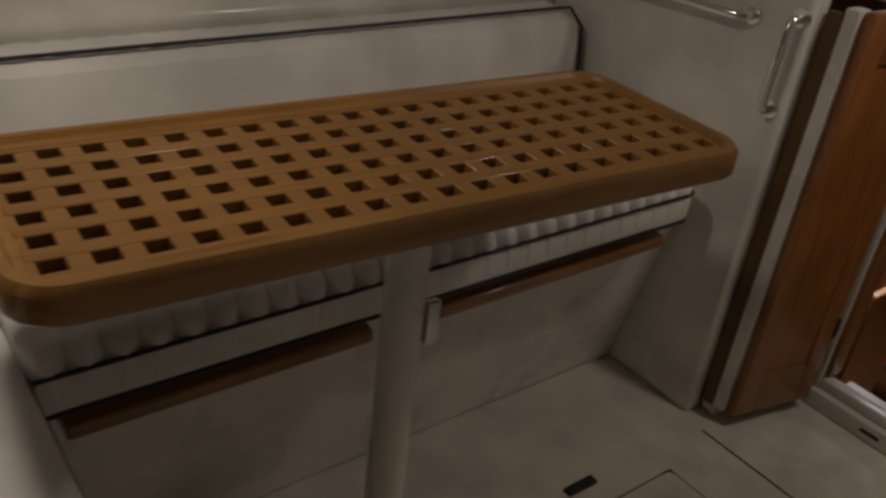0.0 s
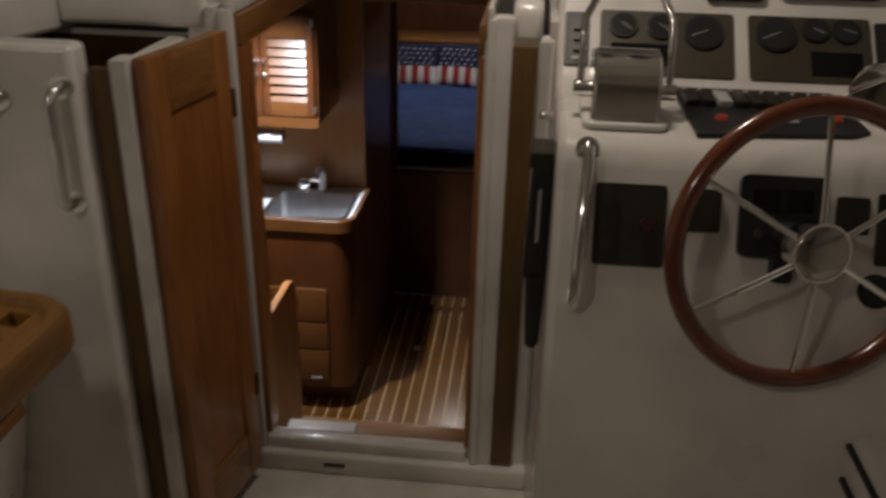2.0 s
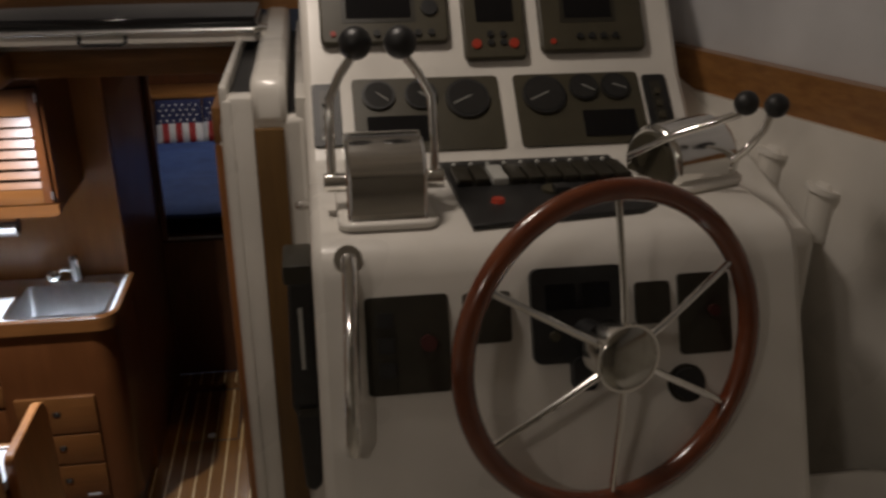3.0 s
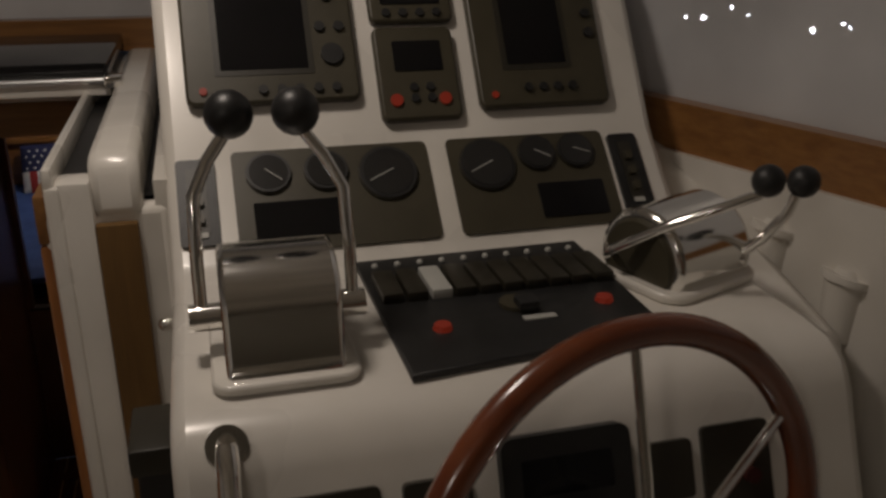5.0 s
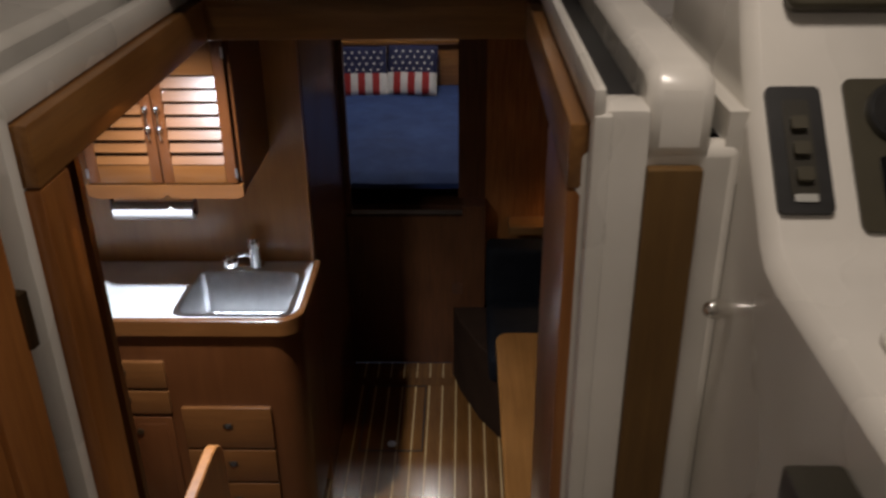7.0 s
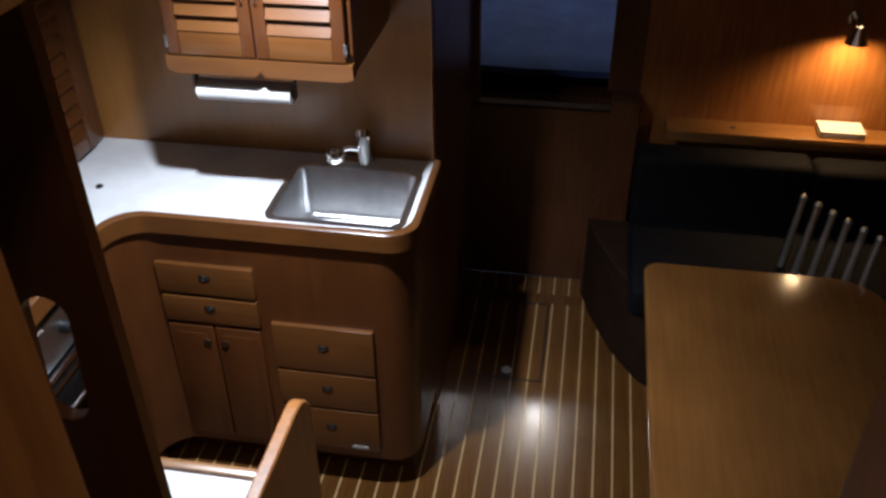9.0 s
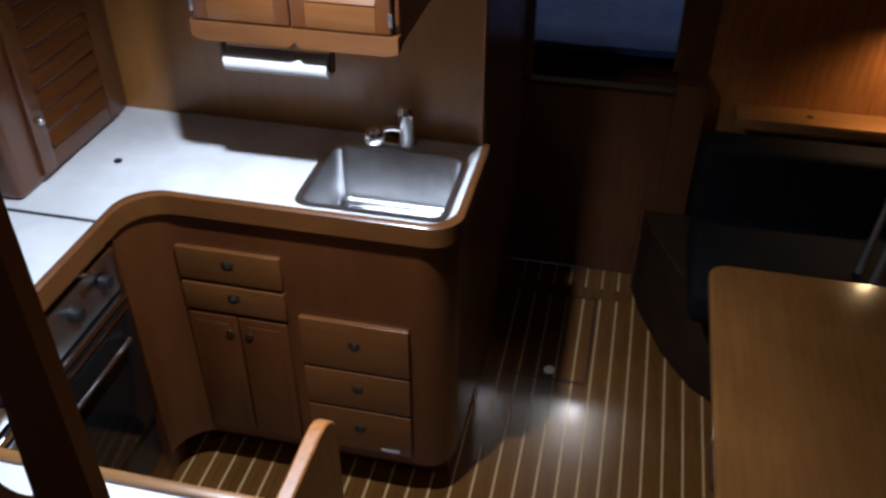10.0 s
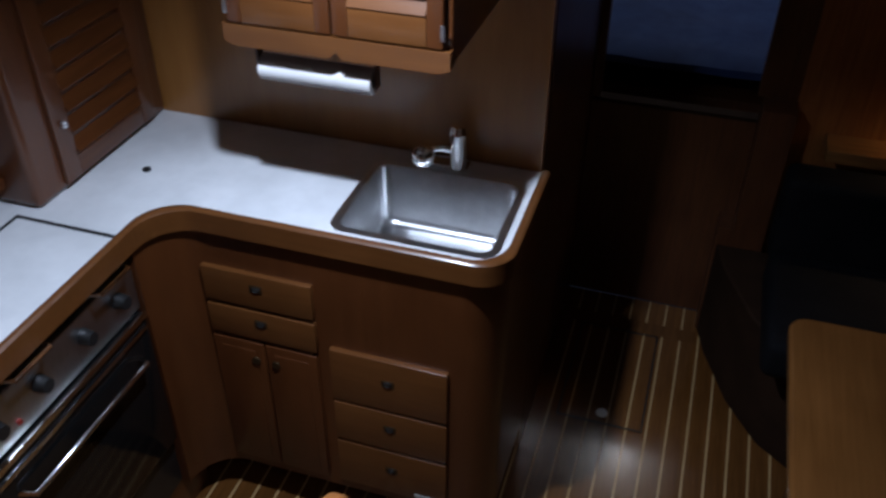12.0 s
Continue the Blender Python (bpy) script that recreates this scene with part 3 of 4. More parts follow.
plotter(0.462, 0.688, 0.186, 0.365, 0.508, 0.622, 0.232, 0.352, [(0.655, 0.335, 0.007), (0.642, 0.29, 0.007), (0.668, 0.29, 0.007), (0.655, 0.25, 0.015)] + [(0.56 + 0.024 * k, 0.203, 0.006) for k in range(5)])
plotter(0.853, 1.048, 0.163, 0.365, 0.900, 0.988, 0.225, 0.352, [(1.03, 0.33, 0.007), (1.03, 0.30, 0.007), (1.03, 0.27, 0.007)] + [(0.925 + 0.022 * k, 0.190, 0.006) for k in range(4)])
ap = thing("autopilot_head", UPPER @ Vector((0.772, 0.24, 0)), "grey autopilot control with two red lit buttons", "autopilot")
part("case", plate(UPPER, 0.713, 0.152, 0.826, 0.288, 0.0, 0.015, 0.010), GREY, ap, "", 0.004)
part("display", plate(UPPER, 0.738, 0.222, 0.806, 0.266, 0.015, 0.0165, 0.003), SCREEN, ap)
for x in (0.735, 0.803):
    part("lit_button", disc(UPPER, x, 0.180, 0.0085, 0.014, 0.019, 14), RED, ap, "red lit button")
for x in (0.761, 0.784):
    for s in (0.182, 0.198):
        part("button", disc(UPPER, x, s, 0.006, 0.014, 0.019, 12), BLACK, ap)
dp = thing("depth_display", UPPER @ Vector((0.772, 0.33, 0)), "grey marine display unit with a row of buttons", "display")
part("case", plate(UPPER, 0.713, 0.296, 0.832, 0.372, 0.0, 0.014, 0.010), GREY, dp, "", 0.004)
part("display", plate(UPPER, 0.73, 0.322, 0.815, 0.364, 0.014, 0.0155, 0.003), SCREEN, dp)
for k in range(4):
    part("button", disc(UPPER, 0.736 + 0.024 * k, 0.309, 0.006, 0.013, 0.018, 12), BLACK, dp)

# switch board lying on the shelf
sb = thing("rocker_switch_board", (0.79, -0.24, 1.062), "glossy black switch board with rocker switches and pilot lights", "switch board")
bm = bmesh.new()
vs = prism(bm, [(0.650, -0.400), (0.905, -0.372), (0.938, -0.345), (0.945, -0.100), (0.646, -0.103)], "z", 1.060, 1.068)
part("board", bm, BLACK, sb, "", 0.002)
for k in range(10):
    x = 0.668 + 0.0285 * k
    bm = bmesh.new()
    box(bm, (x - 0.0125, -0.238, 1.066), (x + 0.0125, -0.165, 1.080), 0.004)
    part("rocker", bm, PALE if k == 2 else CHARCOAL, sb, "pale grey rocker" if k == 2 else "")
    part("pilot_lamp", quick(ball, (x, -0.128, 1.069), 0.0042), PALE, sb, "small clear pilot lamp")
for x, y in ((0.704, -0.312), (0.900, -0.288)):
    part("warning_light", quick(cyl, (x, y, 1.067), (x, y, 1.074), 0.011, 0.009), RED, sb, "red warning light")
part("key_plate", quick(cyl, (0.80, -0.275, 1.067), (0.80, -0.275, 1.073), 0.020), GREY, sb, "grey ignition plate")
part("key_switch", quick(box, (0.795, -0.30, 1.07), (0.818, -0.275, 1.082), 0.003), BLACK, sb)
part("tag", quick(box, (0.795, -0.316, 1.067), (0.832, -0.306, 1.0695)), PALE, sb, "pale label bar")


def throttle(cx, cy, z, turn, tilt, label):
    t = thing("engine_control", (cx, cy, z), label, "engine control", "engine controls on the console")
    m = Matrix.Translation((cx, cy, z)) @ pose(0, 0, 0, 0, 0, turn)
    def put(bm):
        bmesh.ops.transform(bm, matrix=m, verts=bm.verts)
        return bm
    w = 0.056
    prof = [(-0.085, 0.0), (-0.085, 0.012), (-0.078, 0.020), (-0.074, 0.066), (-0.062, 0.093), (-0.035, 0.110), (0.0, 0.114), (0.03, 0.105), (0.052, 0.080), (0.065, 0.02), (0.070, 0.012), (0.070, 0.0)]
    part("housing", put(quick(prism, prof, "x", -w, w)), CHROME, t, "mirror-polished housing", 0.010)
    part("base", put(quick(prism, rounded(-w - 0.014, -0.098, w + 0.014, 0.08, 0.02), "z", 0.0, 0.010)), GEL, t, "", 0.003)
    for sgn in (-1, 1):
        x = sgn * (w + 0.012)
        part("pivot", put(quick(cyl, (sgn * w * 0.95, -0.015, 0.045), (sgn * (w + 0.030), -0.015, 0.045), 0.014)), CHROME, t)
        pts = [(x + sgn * 0.006, -0.015, 0.045), (x + sgn * 0.006, -0.010 + tilt * 0.2, 0.10), (x + sgn * 0.004, 0.0 + tilt * 0.5, 0.16), (x - sgn * 0.012, 0.01 + tilt * 0.8, 0.190), (x - sgn * 0.032, 0.015 + tilt, 0.216)]
        lv = part("lever", put(quick(tube, pts, 0.0065, 10)), CHROME, t, "bent chrome lever")
        part("knob", put(quick(ball, (x - sgn * 0.036, 0.016 + tilt * 1.05, 0.232), 0.024)), BLACK, lv, "black ball knob")


throttle(0.537, -0.290, 1.062, 0, 0.02, "chrome twin-lever engine control with black ball knobs")


def drum_control():
    t = thing("engine_control", (1.04, -0.215, 1.062), "chrome drum shift control with two levers and black ball knobs", "engine control", "engine controls on the console")
    m = Matrix.Translation((1.018, -0.225, 1.062)) @ pose(0, 0, 0, 0, 0, -28)
    def put(bm):
        bmesh.ops.transform(bm, matrix=m, verts=bm.verts)
        return bm
    def put_drum(bm):
        bmesh.ops.transform(bm, matrix=Matrix.Translation((1.018, -0.225, 1.062)) @ pose(0, 0, 0, 0, 0, 20), verts=bm.verts)
        return bm
    part("drum", put_drum(quick(cyl, (-0.058, 0, 0.030), (0.066, 0, 0.030), 0.064, 0.067, 36)), CHROME, t, "polished drum housing", 0.008)
    part("side_plate", put_drum(quick(cyl, (-0.064, 0, 0.030), (-0.057, 0, 0.030), 0.050, 0.054, 28)), GREY, t, "dark round side plate")
    part("base", put_drum(quick(prism, rounded(-0.078, -0.075, 0.085, 0.075, 0.03), "z", 0.0, 0.012)), GEL, t, "", 0.004)
    for pts in ([(-0.070, -0.010, 0.030), (-0.072, -0.050, 0.045), (-0.005, -0.068, 0.088), (0.085, -0.055, 0.126)], [(0.074, 0.000, 0.030), (0.100, -0.012, 0.060), (0.122, -0.018, 0.095), (0.128, -0.020, 0.118)]):
        lv = part("lever", put(quick(tube, pts, 0.0062, 10)), CHROME, t, "bent chrome lever")
        e = Vector(pts[-1]) + Vector((0.006, 0, 0.016))
        part("knob", put(quick(ball, e, 0.0185)), BLACK, lv, "black ball knob")
        part("pivot", put(quick(cyl, Vector(pts[0]) - Vector((0.010, 0, 0)), Vector(pts[0]) + Vector((0.010, 0, 0)), 0.012)), CHROME, t)


drum_control()


def wheel():
    w = thing("steering_wheel", (0.8102, -0.5647, 0.949), "mahogany-rimmed steering wheel with chrome spokes and hub", "steering wheel")
    m = Matrix.Translation((0.8050, -0.5655, 0.9510)) @ pose(0, 0, 0, 80.5, 0, 12)
    def put(bm):
        bmesh.ops.transform(bm, matrix=m, verts=bm.verts)
        return bm
    R = 0.2090
    n = 64
    part("rim", put(quick(tube, [(R * math.cos(2 * math.pi * k / n), R * math.sin(2 * math.pi * k / n), 0) for k in range(n)], 0.0145, 14, True)), RIMWOOD, w, "glossy dark mahogany rim")
    for k in range(6):
        a = radians(88 + 60 * k)
        c, s = math.cos(a), math.sin(a)
        part("spoke", put(quick(tube, [(0.03 * c, 0.03 * s, 0.024), (0.09 * c, 0.09 * s, 0.018), (R * c, R * s, 0)], 0.0048, 8)), CHROME, w)
    part("hub", put(quick(cyl, (0, 0, -0.012), (0, 0, 0.034), 0.040, 0.045, 28)), CHROME, w)
    part("hub_cap", put(quick(ball, (0, 0, 0.031), 0.043, 1, 1, 0.28, 24)), HUB, w)
    part("shaft", put(quick(cyl, (0, 0, -0.15), (0, 0, -0.010), 0.022)), BLACK, w)


wheel()


def front_panel(name, label, cat, x0, s0, x1, s1, h=0.006, r=0.006, material=CHARCOAL):
    t = thing(name, FRONT @ Vector(((x0 + x1) / 2, (s0 + s1) / 2, 0)), label, cat)
    part("plate", plate(FRONT, x0, s0, x1, s1, 0.0, h, r), material, t)
    return t


p = front_panel("breaker_panel", "dark grey panel with a red knob on the console front", "panel", 0.493, 0.192, 0.604, 0.322)
part("knob", disc(FRONT, 0.575, 0.258, 0.011, 0.006, 0.016, 16), DULLRED, p, "dull red knob")
for k in range(3):
    part("switch", plate(FRONT, 0.508, 0.215 + 0.033 * k, 0.530, 0.235 + 0.033 * k, 0.006, 0.010, 0.002), BLACK, p)
front_panel("stereo_remote", "small black panel on the console front", "panel", 0.624, 0.252, 0.688, 0.320, 0.010)
p = front_panel("vhf_radio", "black marine radio recessed in the console front", "radio", 0.716, 0.218, 0.846, 0.347, 0.014, 0.012, BLACK)
part("display", plate(FRONT, 0.735, 0.29, 0.825, 0.325, 0.014, 0.0155, 0.003), SCREEN, p)
for k in range(3):
    part("button", disc(FRONT, 0.745 + 0.03 * k, 0.255, 0.007, 0.014, 0.019, 12), GREY, p)
part("handset", plate(FRONT, 0.768, 0.180, 0.800, 0.225, 0.0, 0.02, 0.010), BLACK, p, "black handset")
front_panel("blank_panel", "small black panel on the console front", "panel", 0.864, 0.262, 0.914, 0.320)
p = front_panel("breaker_panel", "dark grey panel with a red mark on the console front", "panel", 0.926, 0.216, 1.000, 0.328)
part("knob", disc(FRONT, 0.975, 0.275, 0.008, 0.006, 0.014, 16), DULLRED, p, "dull red knob")
p = thing("socket", FRONT @ Vector((0.932, 0.176, 0)), "round black socket on the console front", "socket")
part("cap", disc(FRONT, 0.932, 0.176, 0.022, 0.0, 0.014, 20), BLACK, p)
part("collar", disc(FRONT, 0.932, 0.176, 0.027, 0.0, 0.005, 20), CHARCOAL, p)

stud = thing("hook_stud", (0.428, -0.034, 0.978), "small chrome stud on the white console side", "stud")
part("stud", quick(cyl, (0.428, -0.034, 0.978), (0.412, -0.034, 0.978), 0.007, 0.010), CHROME, stud)
part("knob", quick(ball, (0.410, -0.034, 0.978), 0.009), CHROME, stud)

bag = thing("flashlight_holster", (0.42, -0.33, 0.62), "slim black holster hung on the white console side", "holster")
bm = bmesh.new()
prism(bm, [(0.392, 0.985), (0.386, 0.78), (0.392, 0.765), (0.398, 0.63), (0.412, 0.622), (0.424, 0.635), (0.427, 0.77), (0.427, 0.985)], "y", -0.372, -0.300)
part("sleeve", bm, BLACK, bag, "", 0.005)
part("flap", quick(box, (0.386, -0.376, 0.982), (0.4275, -0.292, 1.012), 0.005), CHARCOAL, bag, "dark grey top flap")
part("stripe", quick(box, (0.404, -0.3735, 0.845), (0.410, -0.3715, 0.945), 0.0), PALE, bag, "pale stripe")
part("clip", quick(box, (0.396, -0.378, 0.765), (0.424, -0.370, 0.780), 0.002), CHARCOAL, bag)

# ---- starboard side, windshield and helm seat ----
def slabwall(name, material, a, b, z0, z1, thick, label, cat, lean=0.0):
    a, b = Vector((*a, 0)), Vector((*b, 0))
    d = (b - a).normalized()
    nrm = Vector((d.y, -d.x, 0))
    bm = bmesh.new()
    vs = []
    for z, sh in ((z0, 0.0), (z1, lean)):
        for p, o in ((a, 0), (b, 0), (b, thick), (a, thick)):
            vs.append(bm.verts.new(p + nrm * (o + sh) + Vector((0, 0, z))))
    for f in ((0, 1, 2, 3), (7, 6, 5, 4), (0, 4, 5, 1), (1, 5, 6, 2), (2, 6, 7, 3), (3, 7, 4, 0)):
        bm.faces.new([vs[k] for k in f])
    return tagged(finish(bm, name, material), label, cat, kind="structure")


A, B, C = (1.13, 0.40), (1.60, -0.93), (1.78, -3.4)
slabwall("wall_starboard", GEL, B, A, 0.0, 1.130, -0.06, "white moulded starboard side beside the helm", "wall", 0.0)
slabwall("wall_starboard", GEL, C, B, 0.0, 1.130, -0.06, "white moulded starboard side aft", "wall", 0.0)
slabwall("trim", WOOD_Y, B, A, 1.128, 1.205, -0.05, "varnished teak rail under the side windshield", "trim")
slabwall("trim", WOOD_Y, C, B, 1.128, 1.205, -0.05, "varnished teak rail under the aft side window", "trim")
slabwall("window_1", VINYLPANE, B, A, 1.205, 2.1, -0.02, "grey clouded side windshield at night", "window", 0.0)
slabwall("window_2", VINYLPANE, C, B, 1.205, 2.1, -0.02, "grey clouded side window at night", "window", 0.0)
slabwall("trim", WOOD_X, (-1.45, 0.93), (1.2, 0.93), 1.195, 1.262, 0.04, "varnished teak rail under the front windshield", "trim")
slabwall("window_3", VINYLPANE, (-1.45, 0.955), (1.2, 0.955), 1.262, 2.1, 0.02, "grey clouded front windshield at night", "window")
slabwall("wall_port", GEL, (-1.52, -3.4), (-1.47, 0.95), 0.0, 1.20, 0.05, "white port side of the cockpit", "wall")
slabwall("window_4", VINYLPANE, (-1.52, -3.4), (-1.47, 0.95), 1.20, 2.1, 0.02, "grey clouded port window at night", "window")
# aft closure is out of view, added to hold down bounce and reflections
slabwall("wall_aft", BOUNCESHEET, (-1.7, -3.4), (2.0, -3.4), 0.0, 2.1, 0.05, "unseen dull sheet closing the aft end, added to cut bounced light", "wall")
solid("ceiling", GEL, "white fibreglass hardtop over the cockpit", "ceiling", ((-1.8, -3.5, 2.08), (2.1, 1.0, 2.12)))


def cup(x, y, z):
    t = thing("rod_holder", (x, y, z), "white plastic rod holder on the side wall", "rod holder", "rod holders on the side")
    bm = bmesh.new()
    cyl(bm, (x - 0.01, y, z - 0.05), (x - 0.005, y, z + 0.035), 0.024, 0.030, 20)
    part("cup", bm, GEL, t)
    part("flange", quick(cyl, (x - 0.006, y, z + 0.033), (x - 0.004, y, z + 0.042), 0.036, 0.036, 20), GEL, t)
    part("rim", quick(cyl, (x - 0.004, y, z + 0.042), (x - 0.003, y, z + 0.052), 0.022, 0.018, 20), GEL, t)


cup(1.262, -0.105, 1.020)
cup(1.300, -0.215, 0.985)

chair = thing("helm_chair", (1.15, -0.75, 0), "white vinyl helm chair with black piping on a pedestal", "chair")
part("cushion", quick(prism, rounded(0.925, -1.0, 1.40, -0.455, 0.13, 8), "z", 0.545, 0.640), VINYL, chair, "", 0.018)
for z in (0.622, 0.560):
    o = rounded(0.921, -1.004, 1.404, -0.451, 0.134, 8)
    part("piping", quick(tube, [(x, y, z) for x, y in o], 0.0055, 8, True), PIPING, chair, "black piping")
part("seat_pan", quick(prism, rounded(0.95, -0.98, 1.38, -0.48, 0.11, 8), "z", 0.50, 0.545), GEL, chair)
part("pedestal", quick(cyl, (1.16, -0.74, 0.0), (1.16, -0.74, 0.50), 0.05, 0.045, 24), GEL, chair)
part("bracket", quick(box, (0.900, -0.585, 0.470), (0.945, -0.500, 0.548), 0.008), RUBBER, chair, "black rubber bracket")

# lights far over the water
HARBOURS = [(6.48, 11.48, 0.17, 0.05), (7.59, 10.87, 0.02, 0.028), (7.8, 10.74, 0.03, 0.04), (8.14, 10.55, 0.19, 0.03), (9.05, 9.85, -0.09, 0.036), (9.37, 9.62, 0.02, 0.028), (9.44, 9.55, -0.04, 0.022), (8.33, 10.41, 0.07, 0.02)]
for x, y, z, r in HARBOURS:
    t = thing("harbour_lamp", (x, y, -1), "small bright harbour lamp far over the dark water", "lamp", "harbour lamps")
    part("globe", quick(ball, (x, y, z), r, n=10), HARBOUR, t)
    part("post", quick(cyl, (x, y, -1), (x, y, z), 0.015, None, 8), BLACK, t)

# ---- galley and cabin structure ----
ZF, ZC = -0.93, 0.03
under = solid("cabin_floor", DARKWOOD, "teak and holly cabin floor of narrow planks", "floor", ((-1.75, 0.05, ZF - 0.05), (1.7, 2.70, ZF - 0.008)))
solid("ceiling_cabin", VINYL, "off-white cabin ceiling panels", "ceiling", ((-1.8, 0.64, 1.086), (1.8, 4.9, 1.099)), ((-1.8, 0.05, 1.086), (-0.30, 0.64, 1.099)), ((0.34, 0.05, 1.086), (1.8, 0.64, 1.099)))
solid("wall_galley_forward", GALLEYWOOD, "varnished teak bulkhead behind the galley counter", "wall", ((-1.80, 1.89, ZF), (-0.337, 1.92, 1.086)))
solid("wall_passage", DARKWOOD, "dark teak partition at the passage", "wall", ((-0.44, 1.9205, ZF), (-0.335, 2.70, 1.086)))
solid("wall_dinette_forward", WOOD_Z, "varnished teak bulkhead behind the dinette", "wall", ((0.27, 2.70, -0.08), (1.75, 2.73, 1.086)), ((0.27, 2.70, ZF), (1.75, 2.73, -0.0805)))
solid("door_post", DARKWOOD, "dark teak post beside the forward doorway", "door frame", ((0.155, 2.70, -0.08), (0.27, 2.732, 1.086)), ((0.125, 2.60, ZF), (0.269, 2.70, -0.5)), ((0.172, 2.60, -0.4995), (0.269, 2.70, -0.08)))
solid("wall_hull_port", LOCKER_Y, "varnished teak ceiling boards along the port hull", "wall", ((-1.80, 0.05, ZF), (-1.70, 1.89, 1.086)))
solid("wall_hull_starboard", WOOD_Y, "varnished teak lining along the starboard hull", "wall", ((1.70, 0.05, ZF), (1.75, 2.72, 1.086)))
solid("wall_aft_cabin", DARKWOOD, "dark teak panel behind the companionway steps", "wall", ((-1.75, 0.05, ZF), (-0.40, 0.08, 1.086)), ((0.40, 0.05, ZF), (1.75, 0.08, 1.086)), ((-0.40, 0.05, ZF), (0.40, 0.08, 0.05)))
solid("door_frame", DARKWOOD, "dark teak frame of the forward cabin doorway", "door frame", ((-0.44, 2.701, ZF), (-0.312, 2.74, 1.086)), ((-0.312, 2.701, 0.80), (0.17, 2.74, 1.086)))
solid("wall_berth", DARKWOOD, "dark teak sides of the forward cabin", "wall", ((-1.2, 2.70, ZF), (-1.15, 4.9, 1.086)), ((1.15, 2.73, ZF), (1.2, 4.9, 1.086)), ((-1.2, 4.65, ZF), (1.2, 4.7, 1.086)))

# handhold panel by the companionway
bm = bmesh.new()
hole = [(x, z) for x, z in rounded(-0.390, 0.655, -0.346, 0.800, 0.024, 6)]
ring = []
for x, z in hole:
    dx, dz = x + 0.368, z - 0.726
    ring.append((dx + dz * 0.08 - 0.368, z))
vo = [[bm.verts.new((x, y, z)) for x, z in ((-0.74, ZF), (-0.303, ZF), (-0.303, 1.085), (-0.74, 1.085))] for y in (0.243, 0.257)]
vh = [[bm.verts.new((x, y, z)) for x, z in ring] for y in (0.243, 0.257)]
n = len(ring)
for f in (0, 1):
    es = []
    for k in range(4):
        es.append(bm.edges.new((vo[f][k], vo[f][(k + 1) % 4])))
    for k in range(n):
        es.append(bm.edges.new((vh[f][k], vh[f][(k + 1) % n])))
    bmesh.ops.triangle_fill(bm, edges=es, use_beauty=True)
for k in range(4):
    bm.faces.new((vo[0][k], vo[0][(k + 1) % 4], vo[1][(k + 1) % 4], vo[1][k]))
for k in range(n):
    bm.faces.new((vh[0][k], vh[0][(k + 1) % n], vh[1][(k + 1) % n], vh[1][k]))
hp = thing("handhold_panel", (-0.5, 0.238, ZF), "dark varnished teak panel with an oval handhold", "panel", kind="structure")
part("board", bm, CABWOOD, hp)

sp = thing("side_panel", (0.5, 0.238, ZF), "dark varnished teak panel beside the companionway steps", "panel", kind="structure")
part("board", quick(box, (0.318, 0.268, ZF), (0.74, 0.292, 1.085), 0.004), DARKWOOD, sp)

# counter by the steps with its end panel
c2 = thing("aft_counter", (-0.7, 0.5, ZF), "white laminate counter by the steps with teak edge", "counter")
part("worktop", quick(box, (-1.70, 0.294, ZC - 0.03), (-0.425, 0.700, ZC), 0.002), LAMINATE, c2, "white laminate top")
part("edge", quick(box, (-1.70, 0.700, ZC - 0.045), (-0.425, 0.722, ZC + 0.008), 0.006), WOOD_X, c2, "varnished teak edge")
part("front", quick(box, (-1.70, 0.660, ZF), (-0.425, 0.690, ZC - 0.03)), WOOD_Z, c2)
part("end_panel", quick(prism, [(0.56, ZF), (0.885, ZF)] + rounded(0.56, 0.0, 0.885, 0.095, (0, 0, 0.07, 0.03), 8)[2:], "x", -0.424, -0.398), WOOD_Z, c2, "upright teak end panel with a rounded top", 0.004)

# companionway steps
st = thing("companionway_steps", (0.03, 0.3, ZF), "dark teak companionway steps", "steps")
for k in range(4):
    z = ZF + 0.215 * (k + 1)
    part("tread", quick(box, (-0.23, 0.50 - 0.12 * k, z - 0.025), (0.27, 0.66 - 0.12 * k, z), 0.006), WOOD_X, st)
    part("riser", quick(box, (-0.23, 0.63 - 0.12 * k, z - 0.215), (0.27, 0.645 - 0.12 * k, z - 0.025)), DARKWOOD, st)


# ---- galley counter, drawn as one L ----
def corner(cx, cy, r, a0, a1, n=8):
    return [(cx + r * math.cos(radians(a0 + (a1 - a0) * k / n)), cy + r * math.sin(radians(a0 + (a1 - a0) * k / n))) for k in range(n + 1)]


def l_outline(inset):
    f, xr, xp = 1.490 + inset, -0.315 - inset, -1.110 - inset
    pts = [(xr, 1.889)] + corner(xr - 0.075, f + 0.075, 0.075, 0, -90)
    pts += corner(xp + 0.10, f - 0.10, 0.10, 90, 180)
    return pts + [(xp, 0.75), (-1.69, 0.75), (-1.69, 1.889)]


SINK = (-0.712, 1.532, -0.362, 1.815)
gc = thing("galley_counter", (-0.8, 1.6, ZF), "white laminate galley counter with teak fiddle edge", "counter")
bm = bmesh.new()
o = l_outline(0.018)
hole = rounded(*SINK, 0.03, 5)
for z in (ZC - 0.03, ZC):
    es = []
    a = [bm.verts.new((x, y, z)) for x, y in o]
    b = [bm.verts.new((x, y, z)) for x, y in hole]
    for L in (a, b):
        for k in range(len(L)):
            es.append(bm.edges.new((L[k], L[(k + 1) % len(L)])))
    bmesh.ops.triangle_fill(bm, edges=es, use_beauty=True)
part("worktop", bm, LAMINATE, gc, "white laminate top")
bm = bmesh.new()
